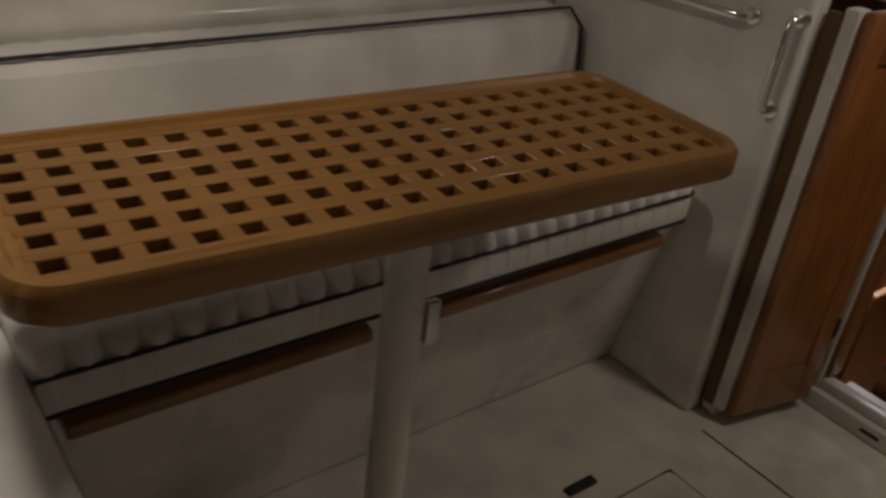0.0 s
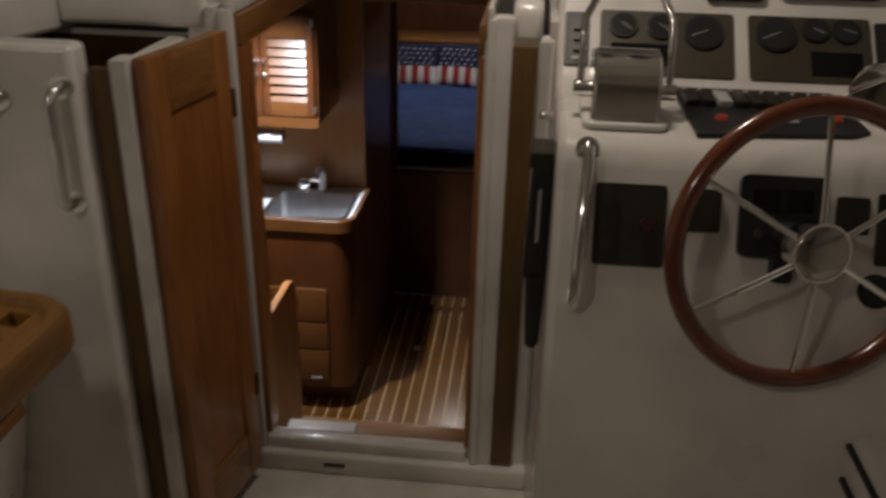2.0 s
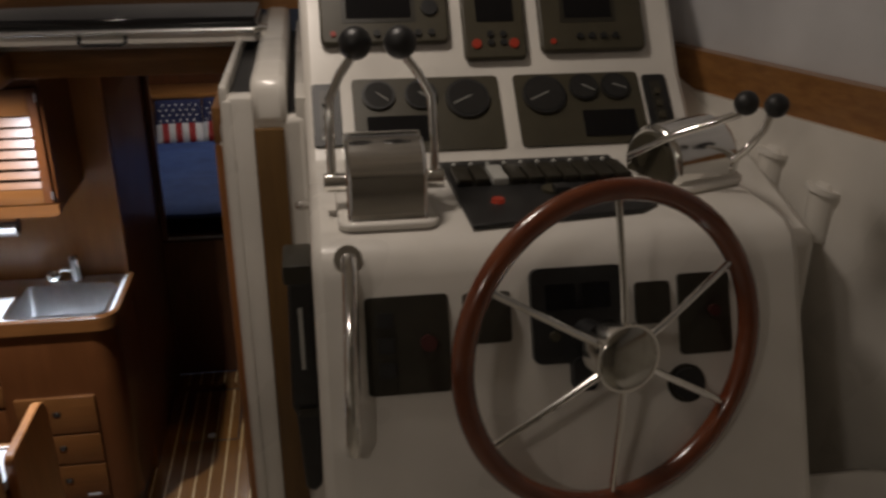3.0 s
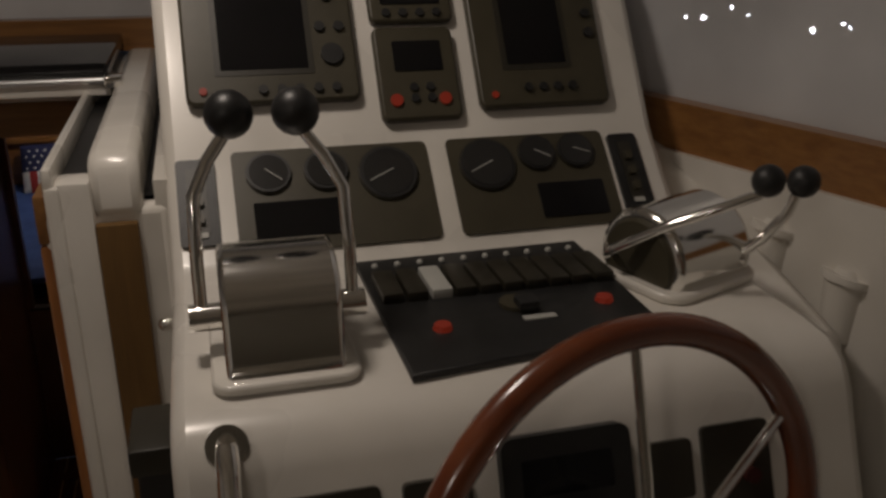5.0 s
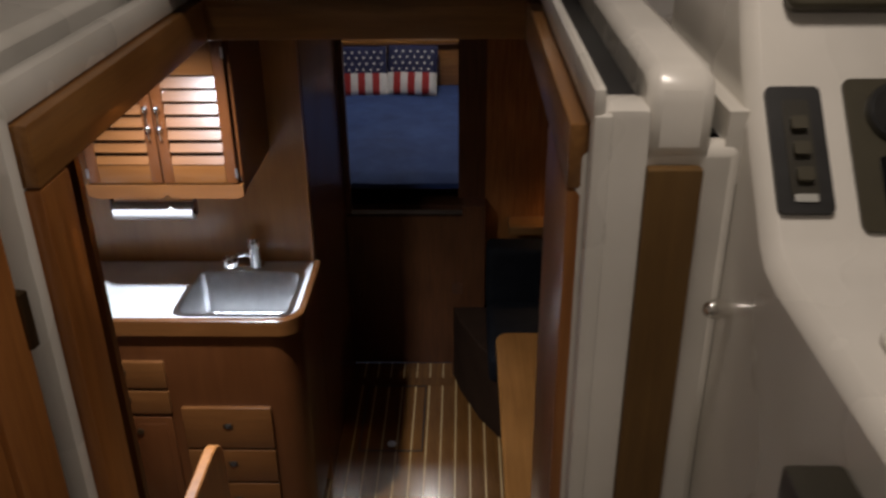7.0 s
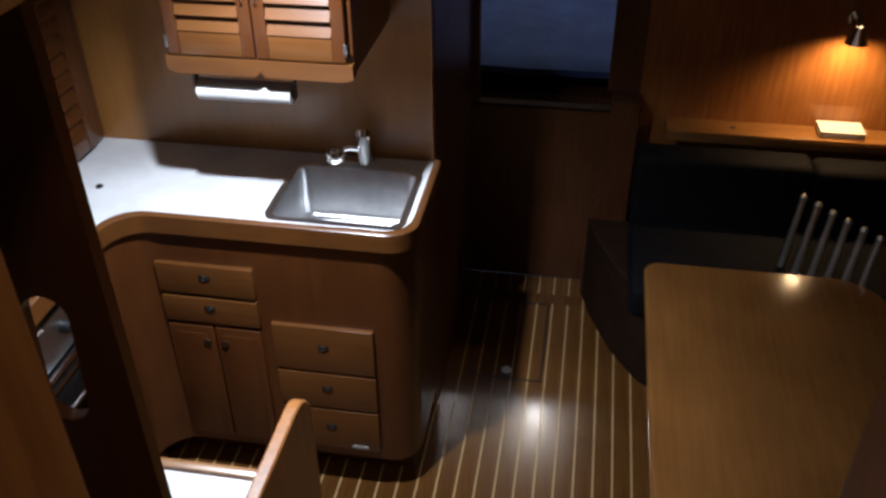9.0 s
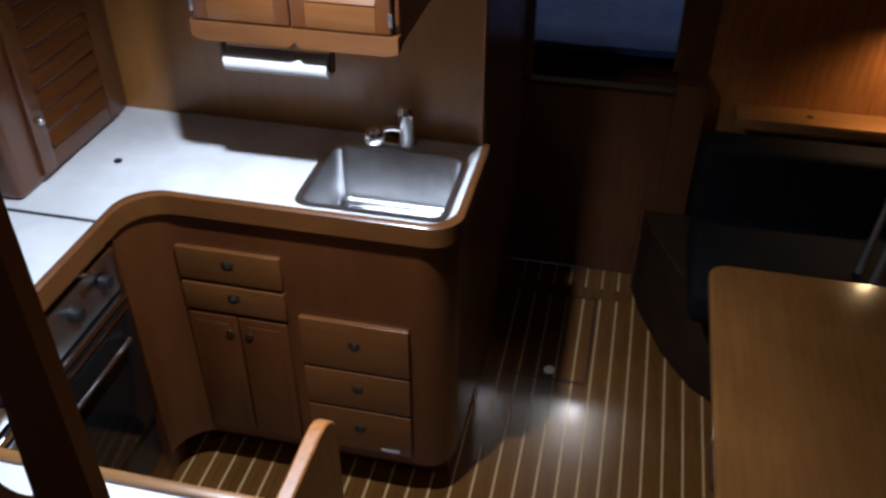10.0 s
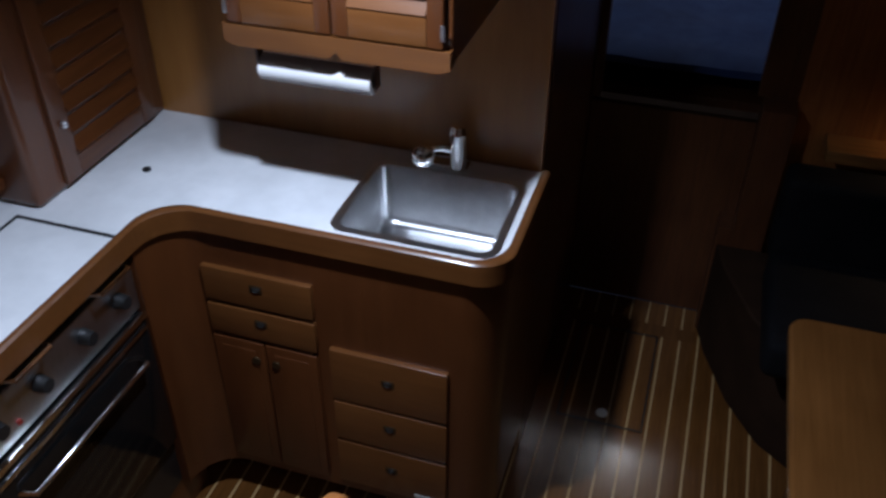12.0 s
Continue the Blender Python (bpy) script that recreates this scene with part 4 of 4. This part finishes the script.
oo, ii = l_outline(0.0)[:-2], l_outline(0.020)[:-2]
rows = [[bm.verts.new((x, y, z)) for (x, y), z in [(p, zz) for p in pts]] for pts, zz in ((oo, ZC - 0.05), (oo, ZC + 0.002), (l_outline(0.006)[:-2], ZC + 0.007), (l_outline(0.014)[:-2], ZC + 0.007), (ii, ZC + 0.002), (ii, ZC - 0.05))]
for A_, B_ in zip(rows, rows[1:] + rows[:1]):
    for k in range(len(A_) - 1):
        bm.faces.new((A_[k], A_[k + 1], B_[k + 1], B_[k]))
part("fiddle_edge", bm, LOCKER_X, gc, "rounded varnished teak edge")
seam = part("lid_seam", quick(box, (-1.372, 1.352, ZC - 0.001), (-1.125, 1.362, ZC + 0.0012)), RUBBER, gc, "dark seam of the stove lid")
part("lid_seam", quick(box, (-1.378, 0.80, ZC - 0.001), (-1.370, 1.362, ZC + 0.0012)), RUBBER, gc, "dark seam of the stove lid")
part("lid_hinge", quick(box, (-1.385, 1.23, ZC), (-1.362, 1.27, ZC + 0.006), 0.002), BRASS, gc, "small brass hinge")
part("finger_pull", quick(cyl, (-1.217, 1.611, ZC), (-1.217, 1.611, ZC + 0.004), 0.010), RUBBER, gc, "small dark fitting")

# base cabinet
cab = thing("base_cabinet", (-0.8, 1.7, ZF), "varnished teak galley cabinet with drawers and doors", "cabinet")
body = [(-0.330, 1.889)] + corner(-0.330 - 0.085, 1.505 + 0.085, 0.085, 0, -90) + [(-1.075, 1.505), (-1.075, 1.889)]
part("carcass", quick(prism, body, "z", -0.80, ZC - 0.17), CABWOOD, cab)
inner = [(-0.352, 1.889)] + corner(-0.330 - 0.085, 1.505 + 0.085, 0.063, 0, -90) + [(-1.075, 1.527)]
outer = body[:-2] + [(-1.075, 1.505)]
bm = bmesh.new()
prism(bm, outer + inner[::-1], "z", ZC - 0.17, ZC - 0.03)
part("apron", bm, CABWOOD, cab, "teak apron round the sink")
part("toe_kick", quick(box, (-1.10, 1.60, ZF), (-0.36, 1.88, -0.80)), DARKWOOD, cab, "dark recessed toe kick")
part("corner_post", quick(prism, corner(-1.01, 1.39, 0.115, 90, 180) + [(-1.20, 1.39), (-1.20, 1.53), (-1.01, 1.53)], "z", -0.80, ZC - 0.03), CABWOOD, cab, "rounded inside corner post")


def drawer(x0, x1, z0, z1, name="drawer", knob="pull"):
    d = part(name, quick(box, (x0, 1.490, z0), (x1, 1.506, z1), 0.003), LOCKER_X, cab)
    xc, zc = (x0 + x1) / 2, (z0 + z1) / 2 + 0.01
    part("ring_plate", quick(box, (xc - 0.016, 1.4885, zc - 0.010), (xc + 0.016, 1.4905, zc + 0.010), 0.002), BRASS, d, "dark brass ring pull")
    bm = bmesh.new()
    tube(bm, [(xc + 0.009 * math.cos(k * math.pi / 6), 1.4875, zc + 0.006 * math.sin(k * math.pi / 6)) for k in range(12)], 0.0016, 6, True)
    part("ring", bm, RUBBER, d)


for z0, z1 in ((-0.452, -0.293), (-0.592, -0.462), (-0.757, -0.602)):
    drawer(-0.728, -0.440, z0, z1)
for z0, z1 in ((-0.215, -0.118), (-0.315, -0.228)):
    drawer(-1.035, -0.760, z0, z1)
for x0, x1, kx in ((-1.035, -0.902, -0.925), (-0.896, -0.763, -0.872)):
    d = part("door", quick(box, (x0, 1.491, -0.76), (x1, 1.506, -0.33), 0.003), CABWOOD, cab)
    part("panel", quick(box, (x0 + 0.022, 1.4895, -0.735), (x1 - 0.022, 1.492, -0.355), 0.001), CABWOOD, d)
    part("ring", quick(cyl, (kx, 1.486, -0.385), (kx, 1.491, -0.385), 0.011), BRASS, d, "dark brass ring pull")
part("tag", quick(box, (-0.525, 1.4885, -0.748), (-0.475, 1.4905, -0.738)), PALE, cab, "small pale label bar")

# sink and tap
sk = thing("sink", ((SINK[0] + SINK[2]) / 2, 1.67, ZC), "stainless steel galley sink set into the counter", "sink")
bm = bmesh.new()
x0, y0, x1, y1 = SINK
rings = []
for e_, z, r in ((-0.012, ZC + 0.003, 0.038), (0.004, ZC + 0.003, 0.03), (0.008, ZC - 0.003, 0.03), (0.014, ZC - 0.135, 0.03)) + tuple((0.014 + 0.022 * (1 - math.cos(radians(18 * k))), ZC - 0.135 - 0.022 * math.sin(radians(18 * k)), 0.03 + 0.002 * k) for k in range(1, 6)):
    rings.append([bm.verts.new((x, y, z)) for x, y in rounded(x0 + e_, y0 + e_, x1 - e_, y1 - e_, r, 6)])
for A_, B_ in zip(rings, rings[1:]):
    for k in range(len(A_)):
        bm.faces.new((A_[k], A_[(k + 1) % len(A_)], B_[(k + 1) % len(A_)], B_[k]))
bm.faces.new(rings[-1])
part("bowl", bm, SINKSTEEL, sk)
part("drain", quick(cyl, (-0.50, 1.675, ZC - 0.1565), (-0.50, 1.675, ZC - 0.1535), 0.028, None, 20), CHROME, sk)

tap = thing("faucet", (-0.55, 1.845, ZC), "chrome galley faucet with a ball spout and lever post", "faucet")
part("base", quick(box, (-0.62, 1.832, ZC), (-0.50, 1.868, ZC + 0.012), 0.005), CHROME, tap)
part("post", quick(cyl, (-0.525, 1.84, ZC + 0.01), (-0.525, 1.84, ZC + 0.10), 0.021, 0.022, 20), CHROME, tap)
part("lever", quick(cyl, (-0.525, 1.84, ZC + 0.10), (-0.525, 1.84, ZC + 0.118), 0.024, 0.019, 20), CHROME, tap)
part("spout", quick(tube, [(-0.53, 1.845, ZC + 0.045), (-0.56, 1.82, ZC + 0.065), (-0.585, 1.795, ZC + 0.070)], 0.010, 12), CHROME, tap)
part("spray_head", quick(ball, (-0.594, 1.785, ZC + 0.058), 0.029), CHROME, tap, "round chrome spray head")

# upper cabinet with louvred doors
up = thing("louvred_cabinet", (-0.66, 1.7, 0.43), "varnished teak wall cabinet with two louvred doors", "cabinet")
UX0, UX1, UF, UZ0, UZ1 = -0.892, -0.447, 1.512, 0.440, 0.900
bm = bmesh.new()
prism(bm, [(UX0, UF + 0.016), (UX1, UF + 0.016), (UX1, 1.889), (UX0, 1.889)], "z", UZ0, 1.06)
part("carcass", bm, CABWOOD, up, "", 0.004)
part("bottom_rail", quick(prism, [(UX0, UZ0 - 0.004), (UX0 + 0.02, UZ0 - 0.012), (-0.68, UZ0 - 0.012), (-0.665, UZ0 + 0.002), (-0.655, UZ0 - 0.012), (UX1 - 0.02, UZ0 - 0.012), (UX1, UZ0 - 0.004), (UX1, UZ0 + 0.03), (UX0, UZ0 + 0.03)], "y", UF - 0.002, UF + 0.03), LOCKER_X, up)
for x0, x1, hx, kx in ((-0.880, -0.672, -0.880, -0.686), (-0.668, -0.460, -0.460, -0.654)):
    d = part("door", quick(box, (x0, UF - 0.004, 0.475), (x0 + 0.030, UF + 0.014, 0.875), 0.003), CABWOOD, up, "louvred teak door")
    part("stile", quick(box, (x1 - 0.030, UF - 0.004, 0.475), (x1, UF + 0.014, 0.875), 0.003), CABWOOD, d)
    part("rail", quick(box, (x0 + 0.030, UF - 0.004, 0.475), (x1 - 0.030, UF + 0.013, 0.530), 0.003), LOCKER_X, d)
    part("rail", quick(box, (x0 + 0.030, UF - 0.004, 0.785), (x1 - 0.030, UF + 0.013, 0.875), 0.003), LOCKER_X, d)
    part("backing", quick(box, (x0 + 0.030, UF + 0.010, 0.530), (x1 - 0.030, UF + 0.014, 0.785)), DARKWOOD, d)
    n = 7
    for k in range(n):
        zc = 0.530 + (0.785 - 0.530) * (k + 0.5) / n
        m = Matrix.Translation(((x0 + x1) / 2, UF + 0.005, zc)) @ pose(0, 0, 0, -28, 0, 0)
        part("slat", quick(box, (-(x1 - x0) / 2 + 0.030, -0.003, -0.0195), ((x1 - x0) / 2 - 0.030, 0.003, 0.0165), 0.001, 1, m), LOCKER_X, d)
    for z in (0.505, 0.845):
        part("hinge", quick(box, (hx - 0.004, UF - 0.007, z - 0.014), (hx + 0.004, UF - 0.003, z + 0.014), 0.001), STEEL, d, "small steel hinge")
    for z in (0.695, 0.640):
        part("knob", quick(ball, (kx, UF - 0.014, z), 0.009), CHROME, d, "small chrome knob")
    bm = bmesh.new()
    tube(bm, [(kx, UF - 0.012, 0.695), (kx, UF - 0.020, 0.672), (kx, UF - 0.016, 0.640), (kx, UF - 0.010, 0.605)], 0.0035, 8)
    part("latch", bm, CHROME, d, "chrome hook latch")

roll = thing("paper_towel_roll", (-0.73, 1.55, 0.366), "white paper towel roll on a holder under the cabinet", "paper towel")
part("paper", quick(cyl, (-0.844, 1.560, 0.369), (-0.612, 1.560, 0.369), 0.026, None, 28), PAPER, roll)
part("core", quick(cyl, (-0.848, 1.560, 0.369), (-0.606, 1.560, 0.369), 0.011, None, 14), BLACK, roll, "dark core")
for x in (-0.851, -0.606):
    part("bracket", quick(box, (x - 0.003, 1.550, 0.359), (x + 0.003, 1.570, 0.440), 0.001), DARKWOOD, roll)

# port side upper lockers
pl = thing("port_locker", (-1.5, 1.6, ZC), "varnished teak locker with a louvred door over the counter", "cabinet")
part("carcass", quick(box, (-1.69, 1.39, ZC + 0.002), (-1.335, 1.888, 0.98), 0.02, 3), CABWOOD, pl)
d = part("door", quick(box, (-1.337, 1.475, 0.05), (-1.322, 1.525, 0.60), 0.004), CABWOOD, pl, "louvred teak door")
part("stile", quick(box, (-1.337, 1.775, 0.05), (-1.322, 1.825, 0.60), 0.004), CABWOOD, d)
part("rail", quick(box, (-1.337, 1.525, 0.05), (-1.323, 1.775, 0.10), 0.004), LOCKER_Y, d)
part("rail", quick(box, (-1.337, 1.525, 0.55), (-1.323, 1.775, 0.60), 0.004), LOCKER_Y, d)
part("backing", quick(box, (-1.336, 1.525, 0.10), (-1.333, 1.775, 0.55)), DARKWOOD, d)
for k in range(9):
    m = Matrix.Translation((-1.329, 1.65, 0.125 + 0.05 * k)) @ pose(0, 0, 0, 0, -28, 0)
    part("slat", quick(box, (-0.003, -0.125, -0.022), (0.003, 0.125, 0.022), 0.001, 1, m), LOCKER_Y, d)
part("knob", quick(ball, (-1.314, 1.50, 0.19), 0.009), STEEL, d, "small steel knob")
ps = thing("port_shelf", (-1.6, 1.0, ZC), "teak open shelf with a fiddle rail along the hull", "shelf")
part("shelf", quick(box, (-1.695, 0.30, 0.30), (-1.40, 1.389, 0.325), 0.004), LOCKER_Y, ps)
part("fiddle", quick(box, (-1.415, 0.30, 0.325), (-1.40, 1.389, 0.37), 0.004), LOCKER_Y, ps)
part("lower_rail", quick(box, (-1.44, 0.80, 0.075), (-1.41, 1.389, 0.105), 0.006), LOCKER_Y, ps)
part("back_board", quick(box, (-1.695, 0.30, ZC + 0.002), (-1.66, 1.389, 0.30)), DARKWOOD, ps)

# stove in the port run
sv = thing("stove", (-1.3, 1.2, ZF), "black and steel gimballed galley stove under the counter", "stove")
part("body", quick(box, (-1.66, 0.86, -0.80), (-1.150, 1.395, ZC - 0.06), 0.006), BLACK, sv)
part("control_panel", quick(box, (-1.150, 0.875, -0.185), (-1.134, 1.385, -0.065), 0.004), STEEL, sv, "brushed steel control panel")
for k, y in enumerate((0.935, 1.06, 1.20, 1.32)):
    kn = part("control_knob", quick(cyl, (-1.134, y, -0.115), (-1.108, y, -0.115), 0.019, 0.015, 16), BLACK, sv, "black knob")
part("pilot", quick(cyl, (-1.134, 0.99, -0.15), (-1.128, 0.99, -0.15), 0.006), RED, sv, "red mark")
part("oven_door", quick(box, (-1.150, 0.875, -0.62), (-1.128, 1.385, -0.195), 0.005), BLACKGLASS, sv, "black glass oven door")
part("trim_strip", quick(box, (-1.130, 0.875, -0.205), (-1.120, 1.385, -0.190), 0.002), CHROME, sv)
part("trim_strip", quick(box, (-1.129, 0.89, -0.236), (-1.121, 1.375, -0.226), 0.002), CHROME, sv)
bm = bmesh.new()
tube(bm, [(-1.13, 0.93, -0.29), (-1.10, 0.94, -0.29), (-1.10, 1.32, -0.29), (-1.13, 1.33, -0.29)], 0.007, 10)
part("oven_handle", bm, CHROME, sv, "chrome oven handle bar")
for y0, y1 in ((1.235, 1.345), (0.98, 1.09)):
    bm = bmesh.new()
    tube(bm, [(-1.128, y0, -0.030), (-1.098, y0 + 0.006, -0.030), (-1.098, y1 - 0.006, -0.030), (-1.128, y1, -0.030)], 0.005, 8)
    part("guard_rail", bm, CHROME, sv, "chrome guard rail")
part("kick_board", quick(box, (-1.17, 0.75, ZF), (-1.155, 1.50, -0.80)), LOCKER_Y, sv, "teak kick board")
pc = thing("port_cabinet", (-1.3, 0.8, ZF), "varnished teak cabinet end beside the stove", "cabinet")
part("end_board", quick(box, (-1.66, 0.76, ZF), (-1.13, 0.85, ZC - 0.05), 0.003), CABWOOD, pc)
part("face_board", quick(box, (-1.66, 1.40, -0.80), (-1.21, 1.45, ZC - 0.05), 0.003), CABWOOD, pc)

# ---- forward berth ----
solid("threshold", DARKWOOD, "dark teak step front under the berth", "wall", ((-0.335, 2.70, ZF), (0.27, 2.74, -0.168)))
# cap added near black: paints the shadow band below the berth edge
solid("threshold", SHADEBOARD, "near-black cap standing for the shade on the step front under the berth", "trim", ((-0.335, 2.698, -0.1675), (0.27, 2.742, -0.156)))
bed = thing("berth", (-0.05, 3.5, -0.6), "forward berth with a blue bedspread", "bed")
part("base", quick(box, (-1.1, 2.90, -0.85), (1.1, 4.6, -0.20), 0.01), DARKWOOD, bed)
bm = bmesh.new()
bmesh.ops.create_grid(bm, x_segments=40, y_segments=36, size=0.5)
for v in bm.verts:
    x, y = v.co.x * 2.16, 2.855 + (v.co.y + 0.5) * 1.715
    drop = max(0, 2.87 - y)
    v.co = (x, y, -0.052 - drop * 1.6 + 0.010 * noise.noise(Vector((x * 4, y * 4, 0.3))) + 0.004 * noise.noise(Vector((x * 14, y * 11, 2))))
bmesh.ops.solidify(bm, geom=bm.faces[:], thickness=0.025)
part("bedspread", bm, BLUE, bed, "quilted blue bedspread")


def pillow(x, y, z, turn):
    t = thing("flag_pillow", (x, y, z), "stars and stripes cotton pillow leaning on the berth head", "pillow", "pillows on the berth")
    m = Matrix.Translation((x, y, z)) @ pose(0, 0, 0, 62, 0, turn)
    def pad(x0, x1, y0, y1, g=0.0):
        bm = bmesh.new()
        bmesh.ops.create_grid(bm, x_segments=18, y_segments=18, size=0.5)
        back = bm.copy()
        rows = []
        for v in bm.verts:
            u, w = x0 + (v.co.x + 0.5) * (x1 - x0), y0 + (v.co.y + 0.5) * (y1 - y0)
            k = max(0.0, (1 - (u / 0.148) ** 4) * (1 - (w / 0.148) ** 4))
            v.co = m @ Vector((u, w, 0.045 * k ** 0.5 + 0.004 * noise.noise(Vector((u * 20, w * 20, x))) + g))
        back.free()
        return bm
    part("canton", pad(-0.145, 0.145, -0.02, 0.145), NAVY, t, "navy cloth with white stars")
    n = 7
    for k in range(n):
        a = -0.145 + 0.290 * k / n
        part("stripe", pad(a, a + 0.290 / n, -0.145, -0.02), REDCLOTH if k % 2 else WHITECLOTH, t)
    part("back", pad(-0.145, 0.145, -0.145, 0.145, -0.012), WHITECLOTH, t)
    stars = bmesh.new()
    for r in range(4):
        for c in range(6):
            u, w = -0.112 + 0.042 * c + (0.018 if r % 2 else 0), -0.002 + 0.034 * r
            if abs(u) > 0.122:
                continue
            k = max(0.0, (1 - (u / 0.148) ** 4) * (1 - (w / 0.148) ** 4))
            pts = []
            for j in range(10):
                q = 0.0095 if j % 2 == 0 else 0.0042
                a = radians(90 + 36 * j)
                pts.append(stars.verts.new(m @ Vector((u + q * math.cos(a), w + q * math.sin(a), 0.045 * k ** 0.5 + 0.0055))))
            stars.faces.new(pts)
    part("stars", stars, WHITECLOTH, t, "white stars")


pillow(-0.415, 4.22, 0.066, 3)
pillow(-0.120, 4.22, 0.072, -4)
hb = thing("berth_headboard", (-0.05, 4.5, -0.05), "varnished teak shelf front behind the pillows", "headboard")
part("board", quick(box, (-0.9, 4.33, -0.05), (0.9, 4.36, 0.20), 0.004), WOOD_X, hb)
part("shelf_top", quick(box, (-0.9, 4.30, 0.20), (0.9, 4.64, 0.225), 0.004), WOOD_X, hb)

# ---- dinette ----
dt = thing("dinette_table", (0.7, 1.5, ZF), "varnished teak dinette table with rounded corners", "table")
bm = bmesh.new()
prism(bm, rounded(0.292, 0.75, 0.98, 1.952, (0.06, 0.06, 0.16, 0.05), 8), "z", -0.325, -0.290)
part("top", bm, DINING, dt, "", 0.008)
part("leg", quick(box, (0.40, 1.70, ZF), (0.50, 1.86, -0.325), 0.01), DARKWOOD, dt)
part("leg", quick(box, (0.40, 0.90, ZF), (0.50, 1.00, -0.325), 0.01), DARKWOOD, dt)
ds = thing("dinette_settee", (0.9, 2.4, ZF), "dark upholstered dinette settee", "settee")
# base takes the near-black board colour for the shade beside the table
part("base", quick(prism, [(0.13, 2.598), (0.16, 2.48), (0.245, 2.27), (0.34, 2.12), (0.44, 2.04), (1.68, 2.04), (1.68, 2.598)], "z", ZF, -0.562), SHADEBOARD, ds, "settee base with its shade painted near black", 0.006)
part("seat", quick(box, (0.272, 2.00, -0.56), (1.68, 2.45, -0.44), 0.035, 4), UPHOL, ds)
part("back_cushion", quick(box, (0.272, 2.45, -0.50), (0.86, 2.58, -0.205), 0.035, 4), UPHOL, ds)
part("back_cushion", quick(box, (0.865, 2.45, -0.50), (1.68, 2.58, -0.215), 0.035, 4), UPHOL, ds)
sh = thing("settee_shelf", (0.9, 2.65, -0.2), "light varnished teak shelf behind the settee", "shelf")
part("board", quick(box, (0.37, 2.585, -0.205), (1.69, 2.699, -0.165), 0.006), WOOD_X, sh)
part("finger_hole", quick(cyl, (0.60, 2.64, -0.166), (0.60, 2.64, -0.1635), 0.011), RUBBER, sh, "dark finger hole")
bk = thing("book", (0.94, 2.64, -0.165), "pale paperback lying on the teak shelf", "book")
part("pages", quick(box, (0.885, 2.60, -0.164), (1.03, 2.69, -0.142), 0.002, 2), PAPER, bk)
part("cover", quick(box, (0.883, 2.598, -0.142), (1.032, 2.692, -0.139), 0.001, 1), PAPER, bk)
lampt = thing("reading_lamp", (0.92, 2.69, 0.22), "chrome swivel reading lamp on the teak bulkhead", "lamp")
part("base", quick(cyl, (0.92, 2.70, 0.235), (0.92, 2.675, 0.235), 0.028, 0.024), CHROME, lampt)
part("arm", quick(tube, [(0.92, 2.68, 0.235), (0.92, 2.64, 0.245), (0.92, 2.61, 0.225)], 0.006), CHROME, lampt)
bm = bmesh.new()
bmesh.ops.create_cone(bm, cap_ends=False, segments=20, radius1=0.036, radius2=0.015, depth=0.055, matrix=Matrix.Translation((0.92, 2.605, 0.205)))
part("shade", bm, CHROME, lampt)
part("bulb", quick(ball, (0.92, 2.605, 0.195), 0.012), GLOW, lampt)
rk = thing("rod_rack", (0.85, 2.15, -0.44), "row of polished steel rods standing by the table", "rack")
for k in range(6):
    x, y = 0.780 + 0.036 * k, 2.235 - 0.042 * k
    rod = part("rod", quick(cyl, (x - 0.025, y - 0.03, -0.44), (x, y, -0.195), 0.011, None, 12), RODSTEEL, rk)
    part("cap", quick(ball, (x, y, -0.195), 0.013), RODSTEEL, rod)

# galley ceiling lamp
gl = thing("ceiling_lamp", (-0.56, 1.17, 1.06), "small round cabin ceiling lamp", "lamp")
part("rim", quick(cyl, (-0.57, 1.18, 1.0855), (-0.57, 1.18, 1.052), 0.06, 0.055, 24), STEEL, gl)

# ---- teak and holly planks ----
pitch, strip = 0.0605, 0.0065
x = -1.2453
first = None
while x < 1.66:
    w = min(pitch - strip, 1.66 - x)
    if first is None:
        bm = quick(box, (0, 0.10, ZF - 0.008), (pitch - strip, 2.695, ZF))
        first = part("plank", bm, PLANK, under)
        ob = first
        bm = quick(box, (0, 0.10, ZF - 0.008), (strip, 2.695, ZF + 0.0002))
        s0 = part("strip", bm, HOLLY, under, "pale holly strip")
        so = s0
    else:
        ob = new("plank", first.data)
        ob.parent = under
        so = new("strip", s0.data)
        so.parent = under
    ob.location.x = x
    so.location.x = x + pitch - strip
    x += pitch
cross = part("cross_plank", quick(box, (-0.312, 2.515, ZF), (0.13, 2.575, ZF + 0.0012)), PLANK, under, "plain teak board across the planks")
fh = thing("cabin_floor_hatch", (-0.12, 2.28, ZF), "lift-out floor hatch outlined in the teak planks", "hatch", kind="structure")
for lo, hi in (((-0.255, 2.055), (0.01, 2.062)), ((-0.255, 2.505), (0.01, 2.512)), ((-0.255, 2.055), (-0.249, 2.512)), ((0.004, 2.055), (0.01, 2.512))):
    part("seam", quick(box, (*lo, ZF), (*hi, ZF + 0.0012)), RUBBER, fh)
part("lift_ring", quick(cyl, (-0.119, 2.10, ZF), (-0.119, 2.10, ZF + 0.004), 0.018, None, 20), STEEL, fh, "steel lift ring")
